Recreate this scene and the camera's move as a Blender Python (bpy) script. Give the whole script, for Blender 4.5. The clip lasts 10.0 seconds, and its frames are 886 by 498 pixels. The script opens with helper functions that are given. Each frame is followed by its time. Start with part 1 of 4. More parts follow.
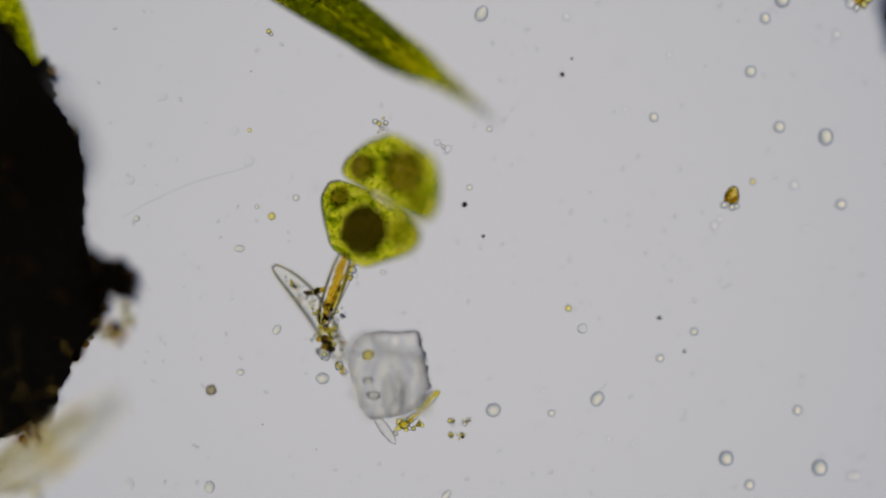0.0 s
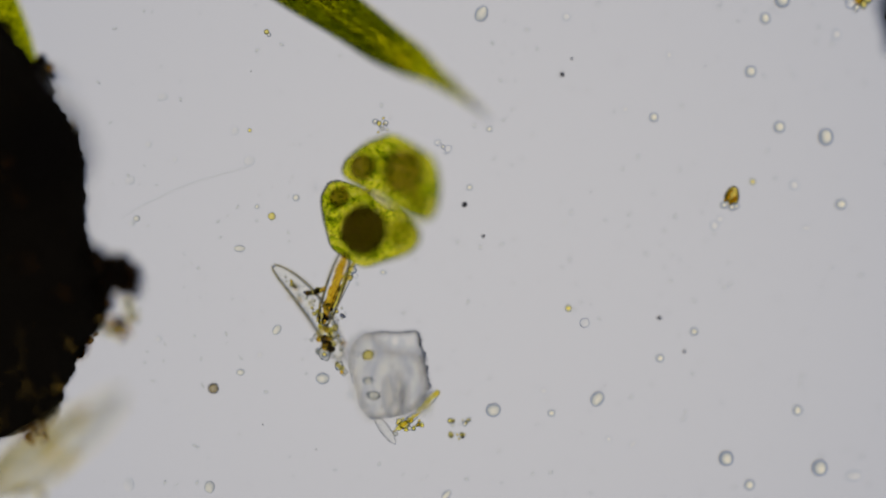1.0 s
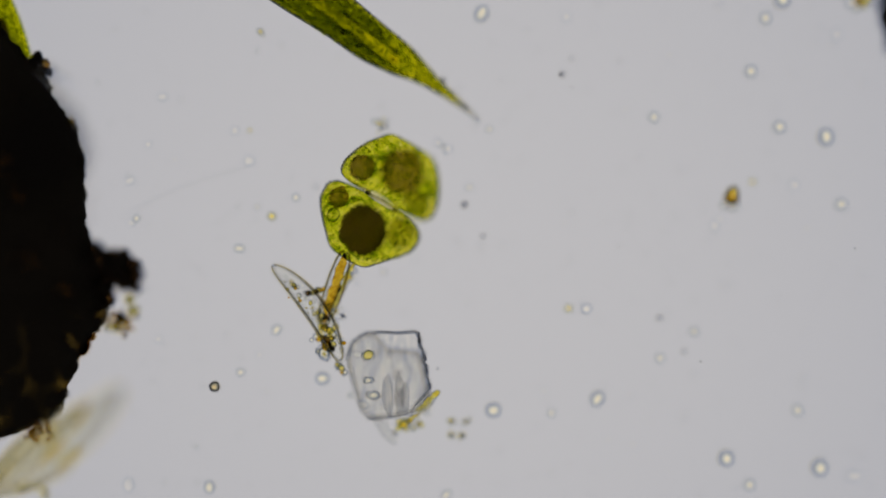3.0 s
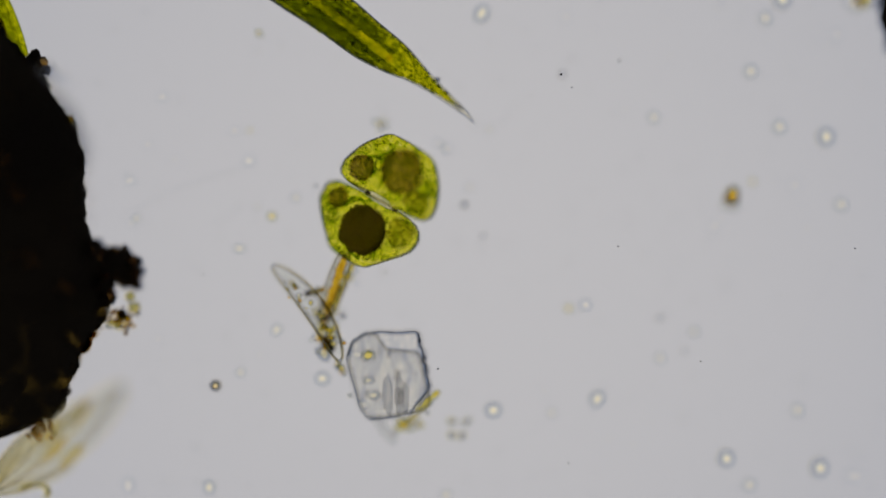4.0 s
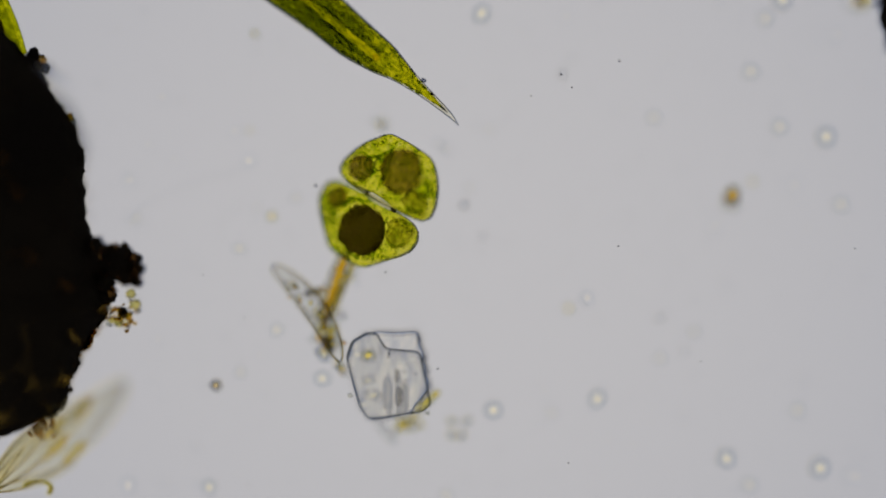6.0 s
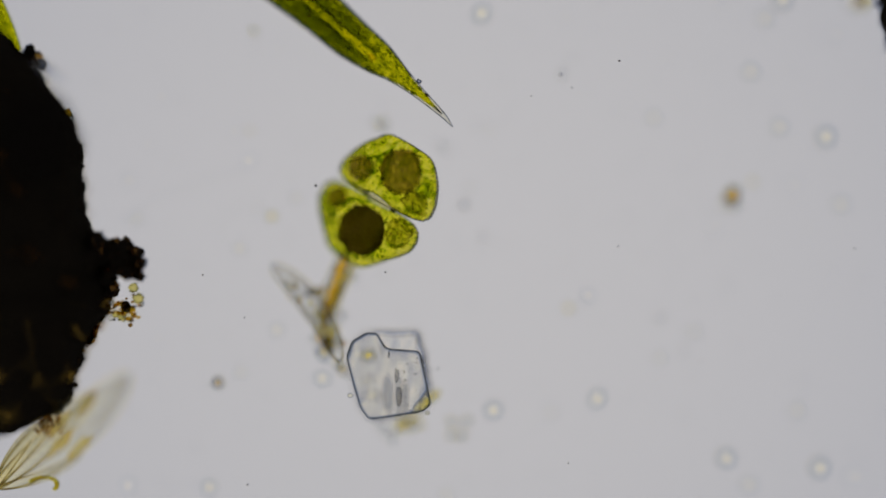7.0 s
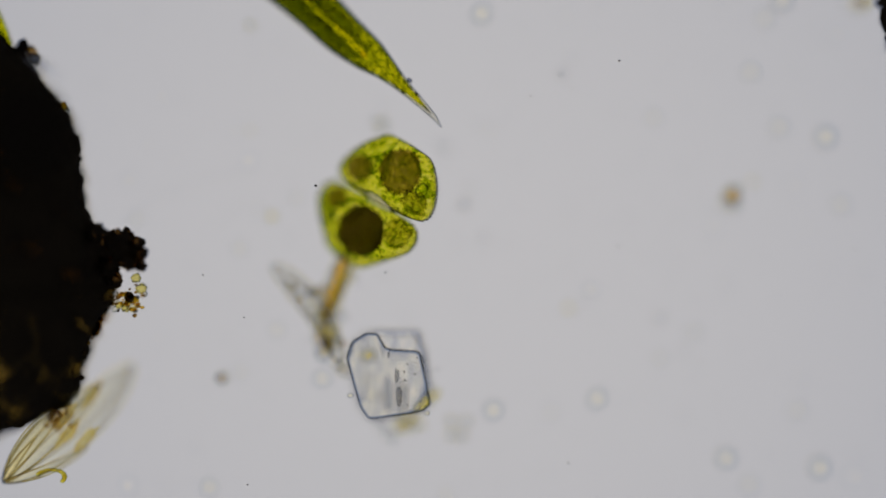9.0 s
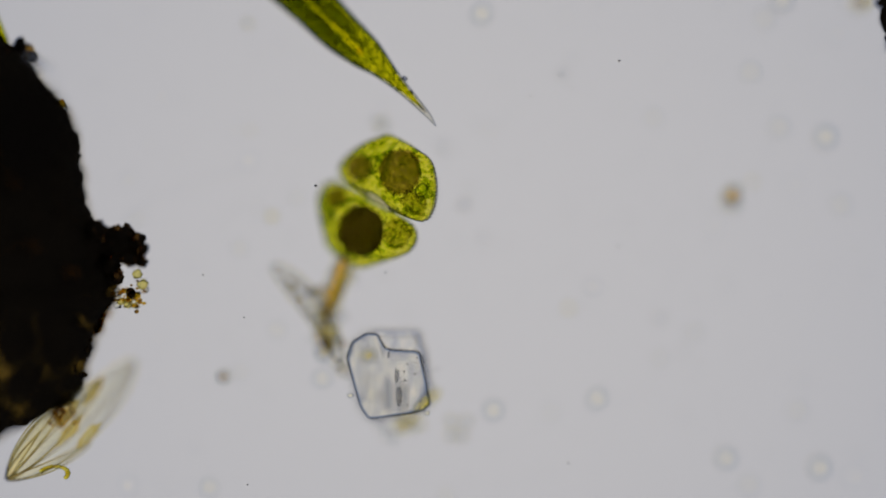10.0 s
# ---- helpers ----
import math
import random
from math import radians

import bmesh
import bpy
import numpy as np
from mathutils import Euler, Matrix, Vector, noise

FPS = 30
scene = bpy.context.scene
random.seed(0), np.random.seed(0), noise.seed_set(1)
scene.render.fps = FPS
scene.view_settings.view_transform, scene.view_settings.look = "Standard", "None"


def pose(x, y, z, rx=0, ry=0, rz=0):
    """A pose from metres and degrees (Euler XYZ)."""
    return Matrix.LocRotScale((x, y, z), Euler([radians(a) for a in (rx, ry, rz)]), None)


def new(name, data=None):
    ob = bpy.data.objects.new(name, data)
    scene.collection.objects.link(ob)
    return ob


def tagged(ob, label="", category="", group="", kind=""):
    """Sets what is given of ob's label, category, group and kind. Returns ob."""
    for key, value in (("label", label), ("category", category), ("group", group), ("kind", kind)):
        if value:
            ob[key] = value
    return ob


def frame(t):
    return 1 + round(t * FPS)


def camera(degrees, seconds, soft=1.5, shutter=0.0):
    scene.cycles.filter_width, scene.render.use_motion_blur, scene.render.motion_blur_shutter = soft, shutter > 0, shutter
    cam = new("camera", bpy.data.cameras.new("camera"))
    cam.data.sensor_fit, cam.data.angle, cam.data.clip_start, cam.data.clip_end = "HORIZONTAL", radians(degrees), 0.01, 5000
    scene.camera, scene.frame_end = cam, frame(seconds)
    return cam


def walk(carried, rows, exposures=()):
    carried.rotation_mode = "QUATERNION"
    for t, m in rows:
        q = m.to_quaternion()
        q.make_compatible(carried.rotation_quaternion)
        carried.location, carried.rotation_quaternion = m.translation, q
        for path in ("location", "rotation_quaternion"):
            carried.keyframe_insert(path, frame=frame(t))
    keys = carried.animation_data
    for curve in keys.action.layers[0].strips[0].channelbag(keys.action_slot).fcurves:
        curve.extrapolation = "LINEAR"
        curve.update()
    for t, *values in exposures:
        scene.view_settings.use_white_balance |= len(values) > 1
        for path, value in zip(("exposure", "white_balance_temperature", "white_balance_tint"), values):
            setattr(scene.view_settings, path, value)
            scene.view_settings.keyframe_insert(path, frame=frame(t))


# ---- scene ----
# A drop of pond water on a glass slide, ten thousand times its true size: one micrometre is one centimetre here.
# Plan coordinates are graticule divisions of 0.3 micrometres, counted from the field's upper left corner.
DIV = 0.003
MID_X, MID_Y = 784.0, 441.0
REACH = 200.0                      # working distance from the lens to the plane in focus


def floor_z(gx):
    """Height of the slightly tilted slide, in divisions."""
    return -(gx - 560) * 0.022


def at(gx, gy, gz=0.0):
    """Plan divisions to metres."""
    return Vector(((gx - MID_X) * DIV, (MID_Y - gy) * DIV, gz * DIV))


# ---- camera: looks straight down; the fine focus raises it a little ----
cam = camera(2.0 * math.degrees(math.atan(MID_X * DIV / REACH)), 10.0, soft=1.7)
cam.data.dof.use_dof = True
cam.data.dof.focus_distance = REACH
cam.data.dof.aperture_fstop = 0.0225
FOCUS = [(0.0, 13), (1.0, 15), (1.7, 26), (2.5, 36), (4.0, 62), (4.5, 67), (5.5, 71), (7.0, 90), (7.5, 94),
         (8.2, 100), (9.0, 103), (10.0, 105)]
walk(cam, [(t, pose(0, 0, REACH + z * DIV)) for t, z in FOCUS])

# ---- light: the condenser's lamp below the slide, and a faint fill from all sides ----
world = bpy.data.worlds.new("dark_room")
world.use_nodes = True
world.node_tree.nodes["Background"].inputs[0].default_value = (0.9, 0.95, 1.0, 1)
# weak even fill added to lift the black of the humus
world.node_tree.nodes["Background"].inputs[1].default_value = 0.045
scene.world = world
scene.view_settings.exposure = 0.0


# ---- materials ----
def material(name):
    m = bpy.data.materials.new(name)
    m.use_nodes = True
    nt = m.node_tree
    nt.nodes.clear()
    return m, nt, nt.nodes.new("ShaderNodeOutputMaterial")


def link(nt, a, b):
    nt.links.new(a, b)


def ramp(nt, fac, stops):
    r = nt.nodes.new("ShaderNodeValToRGB")
    els = r.color_ramp.elements
    while len(els) < len(stops):
        els.new(0.5)
    for e, (p, c) in zip(els, stops):
        e.position, e.color = p, (*c, 1)
    link(nt, fac, r.inputs[0])
    return r.outputs[0]


def grain(nt, scale, detail=3.0, rough=0.55, stretch=(1, 1, 1), distort=0.0):
    """Noise in the object's own space; scale counts cells in a division of length."""
    co = nt.nodes.new("ShaderNodeTexCoord")
    mp = nt.nodes.new("ShaderNodeMapping")
    mp.inputs["Scale"].default_value = [s * scale / DIV for s in stretch]
    link(nt, co.outputs["Object"], mp.inputs[0])
    n = nt.nodes.new("ShaderNodeTexNoise")
    n.inputs["Scale"].default_value = 1.0
    n.inputs["Detail"].default_value = detail
    n.inputs["Roughness"].default_value = rough
    n.inputs["Distortion"].default_value = distort
    link(nt, mp.outputs[0], n.inputs[0])
    return n.outputs[0]


def bumped(nt, fac, distance):
    b = nt.nodes.new("ShaderNodeBump")
    b.inputs["Strength"].default_value = 1.0
    b.inputs["Distance"].default_value = distance * DIV
    link(nt, fac, b.inputs["Height"])
    return b.outputs[0]


def mixed(nt, fac, a, b):
    m = nt.nodes.new("ShaderNodeMixShader")
    if isinstance(fac, float):
        m.inputs[0].default_value = fac
    else:
        link(nt, fac, m.inputs[0])
    link(nt, a, m.inputs[1])
    link(nt, b, m.inputs[2])
    return m.outputs[0]


def clear(name, ior, tint=(1, 1, 1), rough=0.0, bump=0.0, scale=0.1, detail=3.0, stretch=(1, 1, 1)):
    """A clear body under water: refraction by its index against water's."""
    m, nt, out = material(name)
    g = nt.nodes.new("ShaderNodeBsdfGlass")
    g.inputs["IOR"].default_value = ior
    g.inputs["Roughness"].default_value = rough
    fac = grain(nt, scale, detail, 0.55, stretch)
    lo = tuple(c * 0.985 for c in tint)
    link(nt, ramp(nt, fac, [(0.3, lo), (0.7, tint)]), g.inputs["Color"])
    if bump:
        link(nt, bumped(nt, fac, bump), g.inputs["Normal"])
    link(nt, g.outputs[0], out.inputs[0])
    return m


def dyed(name, stops, scale, ior=1.03, rough=0.0, stretch=(1, 1, 1), bump=0.0, detail=4.0, distort=0.0, fine=0.0):
    """Pigmented living matter: each skin that the light crosses takes its share of colour."""
    m, nt, out = material(name)
    g = nt.nodes.new("ShaderNodeBsdfRefraction")
    g.inputs["IOR"].default_value = ior
    g.inputs["Roughness"].default_value = rough
    fac = grain(nt, scale, detail, 0.6, stretch, distort)
    if fine:
        f2 = grain(nt, fine, 2.0, 0.6)
        mx = nt.nodes.new("ShaderNodeMix")
        mx.inputs[0].default_value = 0.36
        link(nt, fac, mx.inputs[2])
        link(nt, f2, mx.inputs[3])
        fac = mx.outputs[0]
    link(nt, ramp(nt, fac, stops), g.inputs["Color"])
    if bump:
        link(nt, bumped(nt, fac, bump), g.inputs["Normal"])
    link(nt, g.outputs[0], out.inputs[0])
    return m


def stained(name, stops, scale, detail=3.0):
    """Thin pigment that tints but does not bend the light."""
    m, nt, out = material(name)
    g = nt.nodes.new("ShaderNodeBsdfTransparent")
    link(nt, ramp(nt, grain(nt, scale, detail), stops), g.inputs[0])
    link(nt, g.outputs[0], out.inputs[0])
    return m


def soil(name, lo, hi, scale, see=(0, 0, 0), holes=0.0):
    """Opaque humus and mineral crumbs; where it is thin a little brown light comes through."""
    m, nt, out = material(name)
    p = nt.nodes.new("ShaderNodeBsdfPrincipled")
    p.inputs["Roughness"].default_value = 0.9
    fac = grain(nt, scale, 5.0, 0.65)
    link(nt, ramp(nt, fac, [(0.3, lo), (0.7, hi)]), p.inputs["Base Color"])
    link(nt, bumped(nt, fac, 1.5), p.inputs["Normal"])
    if holes:
        tr = nt.nodes.new("ShaderNodeBsdfTransparent")
        tr.inputs[0].default_value = (*see, 1)
        cut = ramp(nt, grain(nt, scale * 0.35, 3.0, 0.5, (1, 1, 0.02)), [(1 - holes - 0.05, (0, 0, 0)), (1 - holes + 0.17, (1, 1, 1))])
        link(nt, mixed(nt, cut, p.outputs[0], tr.outputs[0]), out.inputs[0])
    else:
        link(nt, p.outputs[0], out.inputs[0])
    return m


def glow_disc(name):
    """The lamp's diffuser: brightest and warmest round the axis, dimmer and cooler towards its rim; the tint is added.
    """
    m, nt, out = material(name)
    e = nt.nodes.new("ShaderNodeEmission")
    co = nt.nodes.new("ShaderNodeTexCoord")
    ln = nt.nodes.new("ShaderNodeVectorMath")
    ln.operation = "LENGTH"
    link(nt, co.outputs["Object"], ln.inputs[0])
    mr = nt.nodes.new("ShaderNodeMapRange")
    mr.interpolation_type = "SMOOTHSTEP"
    mr.inputs[1].default_value, mr.inputs[2].default_value = 1.2, 10.5
    mr.inputs[3].default_value, mr.inputs[4].default_value = LAMP * 2.2, LAMP * 0.66
    link(nt, ln.outputs["Value"], mr.inputs[0])
    span = nt.nodes.new("ShaderNodeMapRange")
    span.inputs[1].default_value, span.inputs[2].default_value = 0.0, LAMP_RADIUS
    link(nt, ln.outputs["Value"], span.inputs[0])
    # made-up radial tint, standing in for the lens's colour fringes on blurred edges
    link(nt, ramp(nt, span.outputs[0], [(0.0, (1.112, 0.983, 0.776)), (0.3, (1.025, 0.984, 0.965)), (0.55, (0.91, 0.97, 1.172)), (0.8, (0.68, 0.89, 1.46)), (1.0, (0.6, 0.84, 1.55))]), e.inputs[0])
    link(nt, mr.outputs[0], e.inputs[1])
    link(nt, e.outputs[0], out.inputs[0])
    return m


LAMP = 0.303
LAMP_RADIUS, LAMP_DEPTH = 12.5, 40.0
M_LAMP = glow_disc("lamp_diffuser")
M_SLIDE = clear("slide_glass", 1.14)
M_CRYSTAL = clear("mineral_crystal", 1.32, (1.0, 0.995, 0.975), bump=11.0, scale=0.021, detail=1.8, stretch=(1, 0.5, 1))
M_OIL = clear("oil_droplet", 1.10, (1.0, 0.99, 0.92))
M_TOPAZ = clear("golden_mineral", 1.10, (1.0, 0.86, 0.36), bump=2.0, scale=0.08)
M_BEAD = clear("amber_bead", 1.17, (0.98, 0.88, 0.65))
M_PALE = clear("pale_droplet", 1.035, (1.0, 1.0, 0.99))
M_GOLD = clear("golden_droplet", 1.09, (1.0, 0.93, 0.52), bump=0.3, scale=0.3)
M_OILLET = clear("small_oil_droplet", 1.085, (1.0, 0.99, 0.92))
M_SILICA = clear("silica_shell", 1.16, (1.0, 0.998, 0.985), bump=0.15, scale=0.2)
M_FILM = clear("thin_silica", 1.05, (1.0, 0.985, 0.91), bump=1.5, scale=0.05)
M_SILT = clear("fine_silt", 1.06, (1, 1, 0.97))
M_VACUOLE = clear("vacuole", 0.93, (0.99, 1.0, 0.8))
M_DESMID_WALL = clear("desmid_wall", 1.07, (0.995, 0.98, 0.88), bump=0.15, scale=0.18)
M_WALL = clear("cell_wall", 1.13, (0.998, 0.99, 0.95), bump=0.1, scale=0.18)
M_AMBER = dyed("amber_plastid", [(0.38, (0.76, 0.54, 0.07)), (0.6, (1.0, 0.85, 0.28))], 0.12, 1.04, bump=0.5)
M_RIB = dyed("golden_rib", [(0.3, (0.80, 0.72, 0.46)), (0.6, (0.95, 0.90, 0.68))], 0.05, 1.08)
M_YELLOW = dyed("yellow_plastid", [(0.35, (0.93, 0.82, 0.24)), (0.6, (1.0, 0.97, 0.52))], 0.1, 1.05, bump=0.5)
M_GREEN = dyed("desmid_chloroplast", [(0.40, (0.36, 0.47, 0.02)), (0.45, (0.68, 0.78, 0.05)), (0.505, (0.98, 0.97, 0.16)), (0.57, (1.0, 1.0, 0.62))],
               0.065, 1.015, stretch=(1, 1, 0.25), bump=0.8, distort=0.8, fine=0.22)
M_LEAF = dyed("crescent_chloroplast", [(0.39, (0.46, 0.52, 0.02)), (0.47, (0.74, 0.75, 0.045)), (0.56, (0.98, 0.95, 0.13))],
              0.1, 1.015, stretch=(0.5, 1, 1), bump=0.8, fine=0.18)
M_SAP = clear("cell_sap", 1.045, (1.0, 0.995, 0.97))
M_BAND = clear("pale_band", 1.02, (1.0, 0.97, 0.6))
M_RIDGE = stained("dark_ridge", [(0.40, (0.64, 0.68, 0.26)), (0.62, (0.92, 0.93, 0.60))], 0.10, 4.0)
M_OLIVE = stained("olive_storage_body", [(0.36, (0.40, 0.35, 0.28)), (0.62, (0.66, 0.60, 0.50))], 0.16, 5.0)
M_PYRENOID = stained("dark_storage_body", [(0.36, (0.22, 0.19, 0.16)), (0.62, (0.40, 0.35, 0.30))], 0.16, 5.0)
M_BODY = stained("dark_body_skin", [(0.36, (0.44, 0.41, 0.39)), (0.62, (0.62, 0.58, 0.55))], 0.16, 5.0)
M_PALE_BODY = stained("olive_body_skin", [(0.36, (0.65, 0.61, 0.55)), (0.62, (0.83, 0.79, 0.73))], 0.16, 5.0)
M_GILT = stained("gilt_plastid", [(0.35, (0.96, 0.87, 0.50)), (0.65, (1.0, 0.97, 0.80))], 0.08)
M_RIBBON = stained("green_ribbon", [(0.35, (0.55, 0.64, 0.16)), (0.65, (0.90, 0.94, 0.5))], 0.08)
M_GREYBODY = stained("granular_body", [(0.35, (0.68, 0.68, 0.42)), (0.65, (0.87, 0.86, 0.62))], 0.12)
M_CRACK = clear("crack", 0.98, (0.76, 0.76, 0.76), bump=2.0, scale=0.12)
M_STREAK = clear("streak", 0.97, (0.89, 0.89, 0.89), bump=3.0, scale=0.08)
M_CHIP = clear("chip", 1.25, (0.72, 0.73, 0.78), bump=0.8, scale=0.15)
M_GRANULE = stained("dark_granule", [(0.3, (0.64, 0.68, 0.18)), (0.7, (0.84, 0.86, 0.4))], 0.3)
M_SOIL = soil("humus", (0.03, 0.02, 0.014), (0.10, 0.07, 0.04), 0.05, (0.62, 0.49, 0.20), 0.45)
M_PEAT = soil("peat", (0.03, 0.02, 0.014), (0.10, 0.07, 0.04), 0.05, (0.27, 0.17, 0.045), 0.41)
M_ARM = soil("crumbly_humus", (0.03, 0.02, 0.014), (0.12, 0.08, 0.05), 0.12, (0.46, 0.33, 0.17), 0.52)
M_THIN = stained("thin_humus", [(0.35, (0.40, 0.29, 0.11)), (0.65, (0.78, 0.62, 0.30))], 0.05)
M_CRUMB = soil("brown_crumb", (0.05, 0.03, 0.015), (0.2, 0.13, 0.06), 0.12, (0.6, 0.45, 0.16), 0.5)
M_DARK = soil("dark_speck", (0.02, 0.015, 0.01), (0.05, 0.03, 0.02), 0.3)
M_METAL, _nt, _out = material("black_housing")
_p = _nt.nodes.new("ShaderNodeBsdfPrincipled")
_p.inputs["Base Color"].default_value, _p.inputs["Roughness"].default_value = (0.03, 0.03, 0.032, 1), 0.5
link(_nt, _p.outputs[0], _out.inputs[0])


# ---- building helpers: meshes are shaped in divisions and linked in metres ----
def finish(name, bm, mat, smooth=True, outward=True):
    if outward:
        bmesh.ops.recalc_face_normals(bm, faces=bm.faces)
    bm.transform(Matrix.Scale(DIV, 4))
    me = bpy.data.meshes.new(name)
    bm.to_mesh(me)
    bm.free()
    me.materials.append(mat)
    if smooth:
        me.polygons.foreach_set("use_smooth", [True] * len(me.polygons))
    return me


def part(name, bm, mat, parent=None, label="", loc=None, smooth=True, outward=True):
    ob = new(name, finish(name, bm, mat, smooth, outward))
    if loc is not None:
        ob.location = loc
    ob.parent = parent
    if label:
        tagged(ob, label)
    return ob


def thing(name, label, category, loc, group="", kind=""):
    ob = new(name)
    ob.empty_display_size = 0.05
    ob.location = loc
    return tagged(ob, label, category, group, kind)


def loft(bm, rings):
    """Joins closed rings of points into a skin with rounded-off ends."""
    vs = [[bm.verts.new(p) for p in r] for r in rings]
    n = len(vs[0])
    for a, b in zip(vs, vs[1:]):
        for i in range(n):
            bm.faces.new((a[i], a[(i + 1) % n], b[(i + 1) % n], b[i]))
    bm.faces.new(vs[0][::-1])
    bm.faces.new(vs[-1])


def hollow(bm, outer, inner):
    """A shell: an outer skin and an inner one that faces the cavity."""
    for rings, back in ((outer, False), (inner, True)):
        start = len(bm.faces)
        loft(bm, rings)
        bm.faces.ensure_lookup_table()
        made = bm.faces[start:]
        bmesh.ops.recalc_face_normals(bm, faces=made)
        if back:
            bmesh.ops.reverse_faces(bm, faces=made)


def rough_up(bm, amp, scale, seed=0.0, octaves=3):
    bm.normal_update()
    moves = []
    for v in bm.verts:
        q = v.co * scale + Vector((seed, seed * 1.7, seed * 0.3))
        moves.append(v.normal * (amp * noise.fractal(q, 1.0, 2.0, octaves)))
    for v, d in zip(bm.verts, moves):
        v.co += d


def blob(bm, centre, radii, amp=0.0, scale=0.1, seed=0.0, level=2, turn=0.0):
    made = bmesh.ops.create_icosphere(bm, subdivisions=level, radius=1.0)["verts"]
    rot = Matrix.Rotation(turn, 3, "Z")
    for v in made:
        p = rot @ Vector([c * r for c, r in zip(v.co, radii)])
        if amp:
            p *= 1 + amp * noise.fractal(v.co * scale + Vector((seed, seed, -seed)), 1.0, 2.0, 3)
        v.co = p + Vector(centre)
    return made


def knots(x, pairs):
    """Smooth monotone interpolation through (x, y) knots."""
    if x <= pairs[0][0]:
        return pairs[0][1]
    for i in range(len(pairs) - 1):
        (x0, y0), (x1, y1) = pairs[i], pairs[i + 1]
        if x <= x1:
            d = (y1 - y0) / (x1 - x0)

            def slope(j):
                if j <= 0 or j >= len(pairs) - 1:
                    return d
                a = (pairs[j][1] - pairs[j - 1][1]) / (pairs[j][0] - pairs[j - 1][0])
                b = (pairs[j + 1][1] - pairs[j][1]) / (pairs[j + 1][0] - pairs[j][0])
                return 0.0 if a * b <= 0 else 2 * a * b / (a + b)

            h, f = x1 - x0, (x - x0) / (x1 - x0)
            m0, m1 = slope(i) * h, slope(i + 1) * h
            return (2 * f**3 - 3 * f**2 + 1) * y0 + (f**3 - 2 * f**2 + f) * m0 + (3 * f**2 - 2 * f**3) * y1 + (f**3 - f**2) * m1
    return pairs[-1][1]


# ---- the stand: lamp and slide ----
def lamp_house():
    lamp = thing("condenser_lamp", "black round condenser lamp shining up through the glass slide", "lamp", Vector((0, 0, -LAMP_DEPTH)))
    bm = bmesh.new()
    bmesh.ops.create_circle(bm, cap_ends=True, segments=96, radius=LAMP_RADIUS / DIV)
    part("diffuser", bm, M_LAMP, lamp, "glowing white diffuser")
    bm = bmesh.new()
    prof = [(1.01, 0.04), (1.03, 0.04), (1.04, 0.02), (1.04, -0.1), (0.95, -0.14), (0.95, -0.12), (1.01, -0.08)]
    rings = [[Vector((r * math.cos(a), r * math.sin(a), z)) * (LAMP_RADIUS / DIV) for r, z in prof] for a in [2 * math.pi * i / 64 for i in range(64)]]
    vs = [[bm.verts.new(p) for p in r] for r in rings]
    for i in range(64):
        a, b = vs[i], vs[(i + 1) % 64]
        for j in range(len(prof)):
            bm.faces.new((a[j], b[j], b[(j + 1) % len(prof)], a[(j + 1) % len(prof)]))
    part("housing", bm, M_METAL, lamp, smooth=False)


def glass_slide():
    bm = bmesh.new()
    bmesh.ops.create_cube(bm, size=1.0, matrix=Matrix.Diagonal((15.0 / DIV, 11.0 / DIV, 1.5 / DIV, 1)))
    bmesh.ops.bevel(bm, geom=bm.edges[:], offset=0.06 / DIV, segments=2, affect="EDGES")
    ob = part("floor", bm, M_SLIDE, None, "", Vector((0, 0, -0.75 + floor_z(MID_X) * DIV)), smooth=False)
    ob.rotation_euler = (0, math.atan(0.022), 0)
    tagged(ob, "clear glass microscope slide under a film of water", "slide", kind="structure")


lamp_house()
glass_slide()


# ---- the dark clump of debris ----
PIVOT = (100.0, 500.0)


def clump_right(y):
    return knots(y, [(-60, -40), (60, 20), (110, 62), (150, 94), (200, 117), (250, 148), (300, 159), (350, 157), (400, 157), (450, 160),
                     (500, 166), (550, 176), (575, 177), (590, 168), (612, 147), (640, 129), (668, 115), (700, 99), (730, 91), (748, 80), (762, 38), (790, -70)])


def clump_brow(y):
    """Height at which the clump's side bulges furthest."""
    return knots(y, [(-60, 150), (350, 150), (450, 110), (540, 62), (700, 52), (800, 45)])


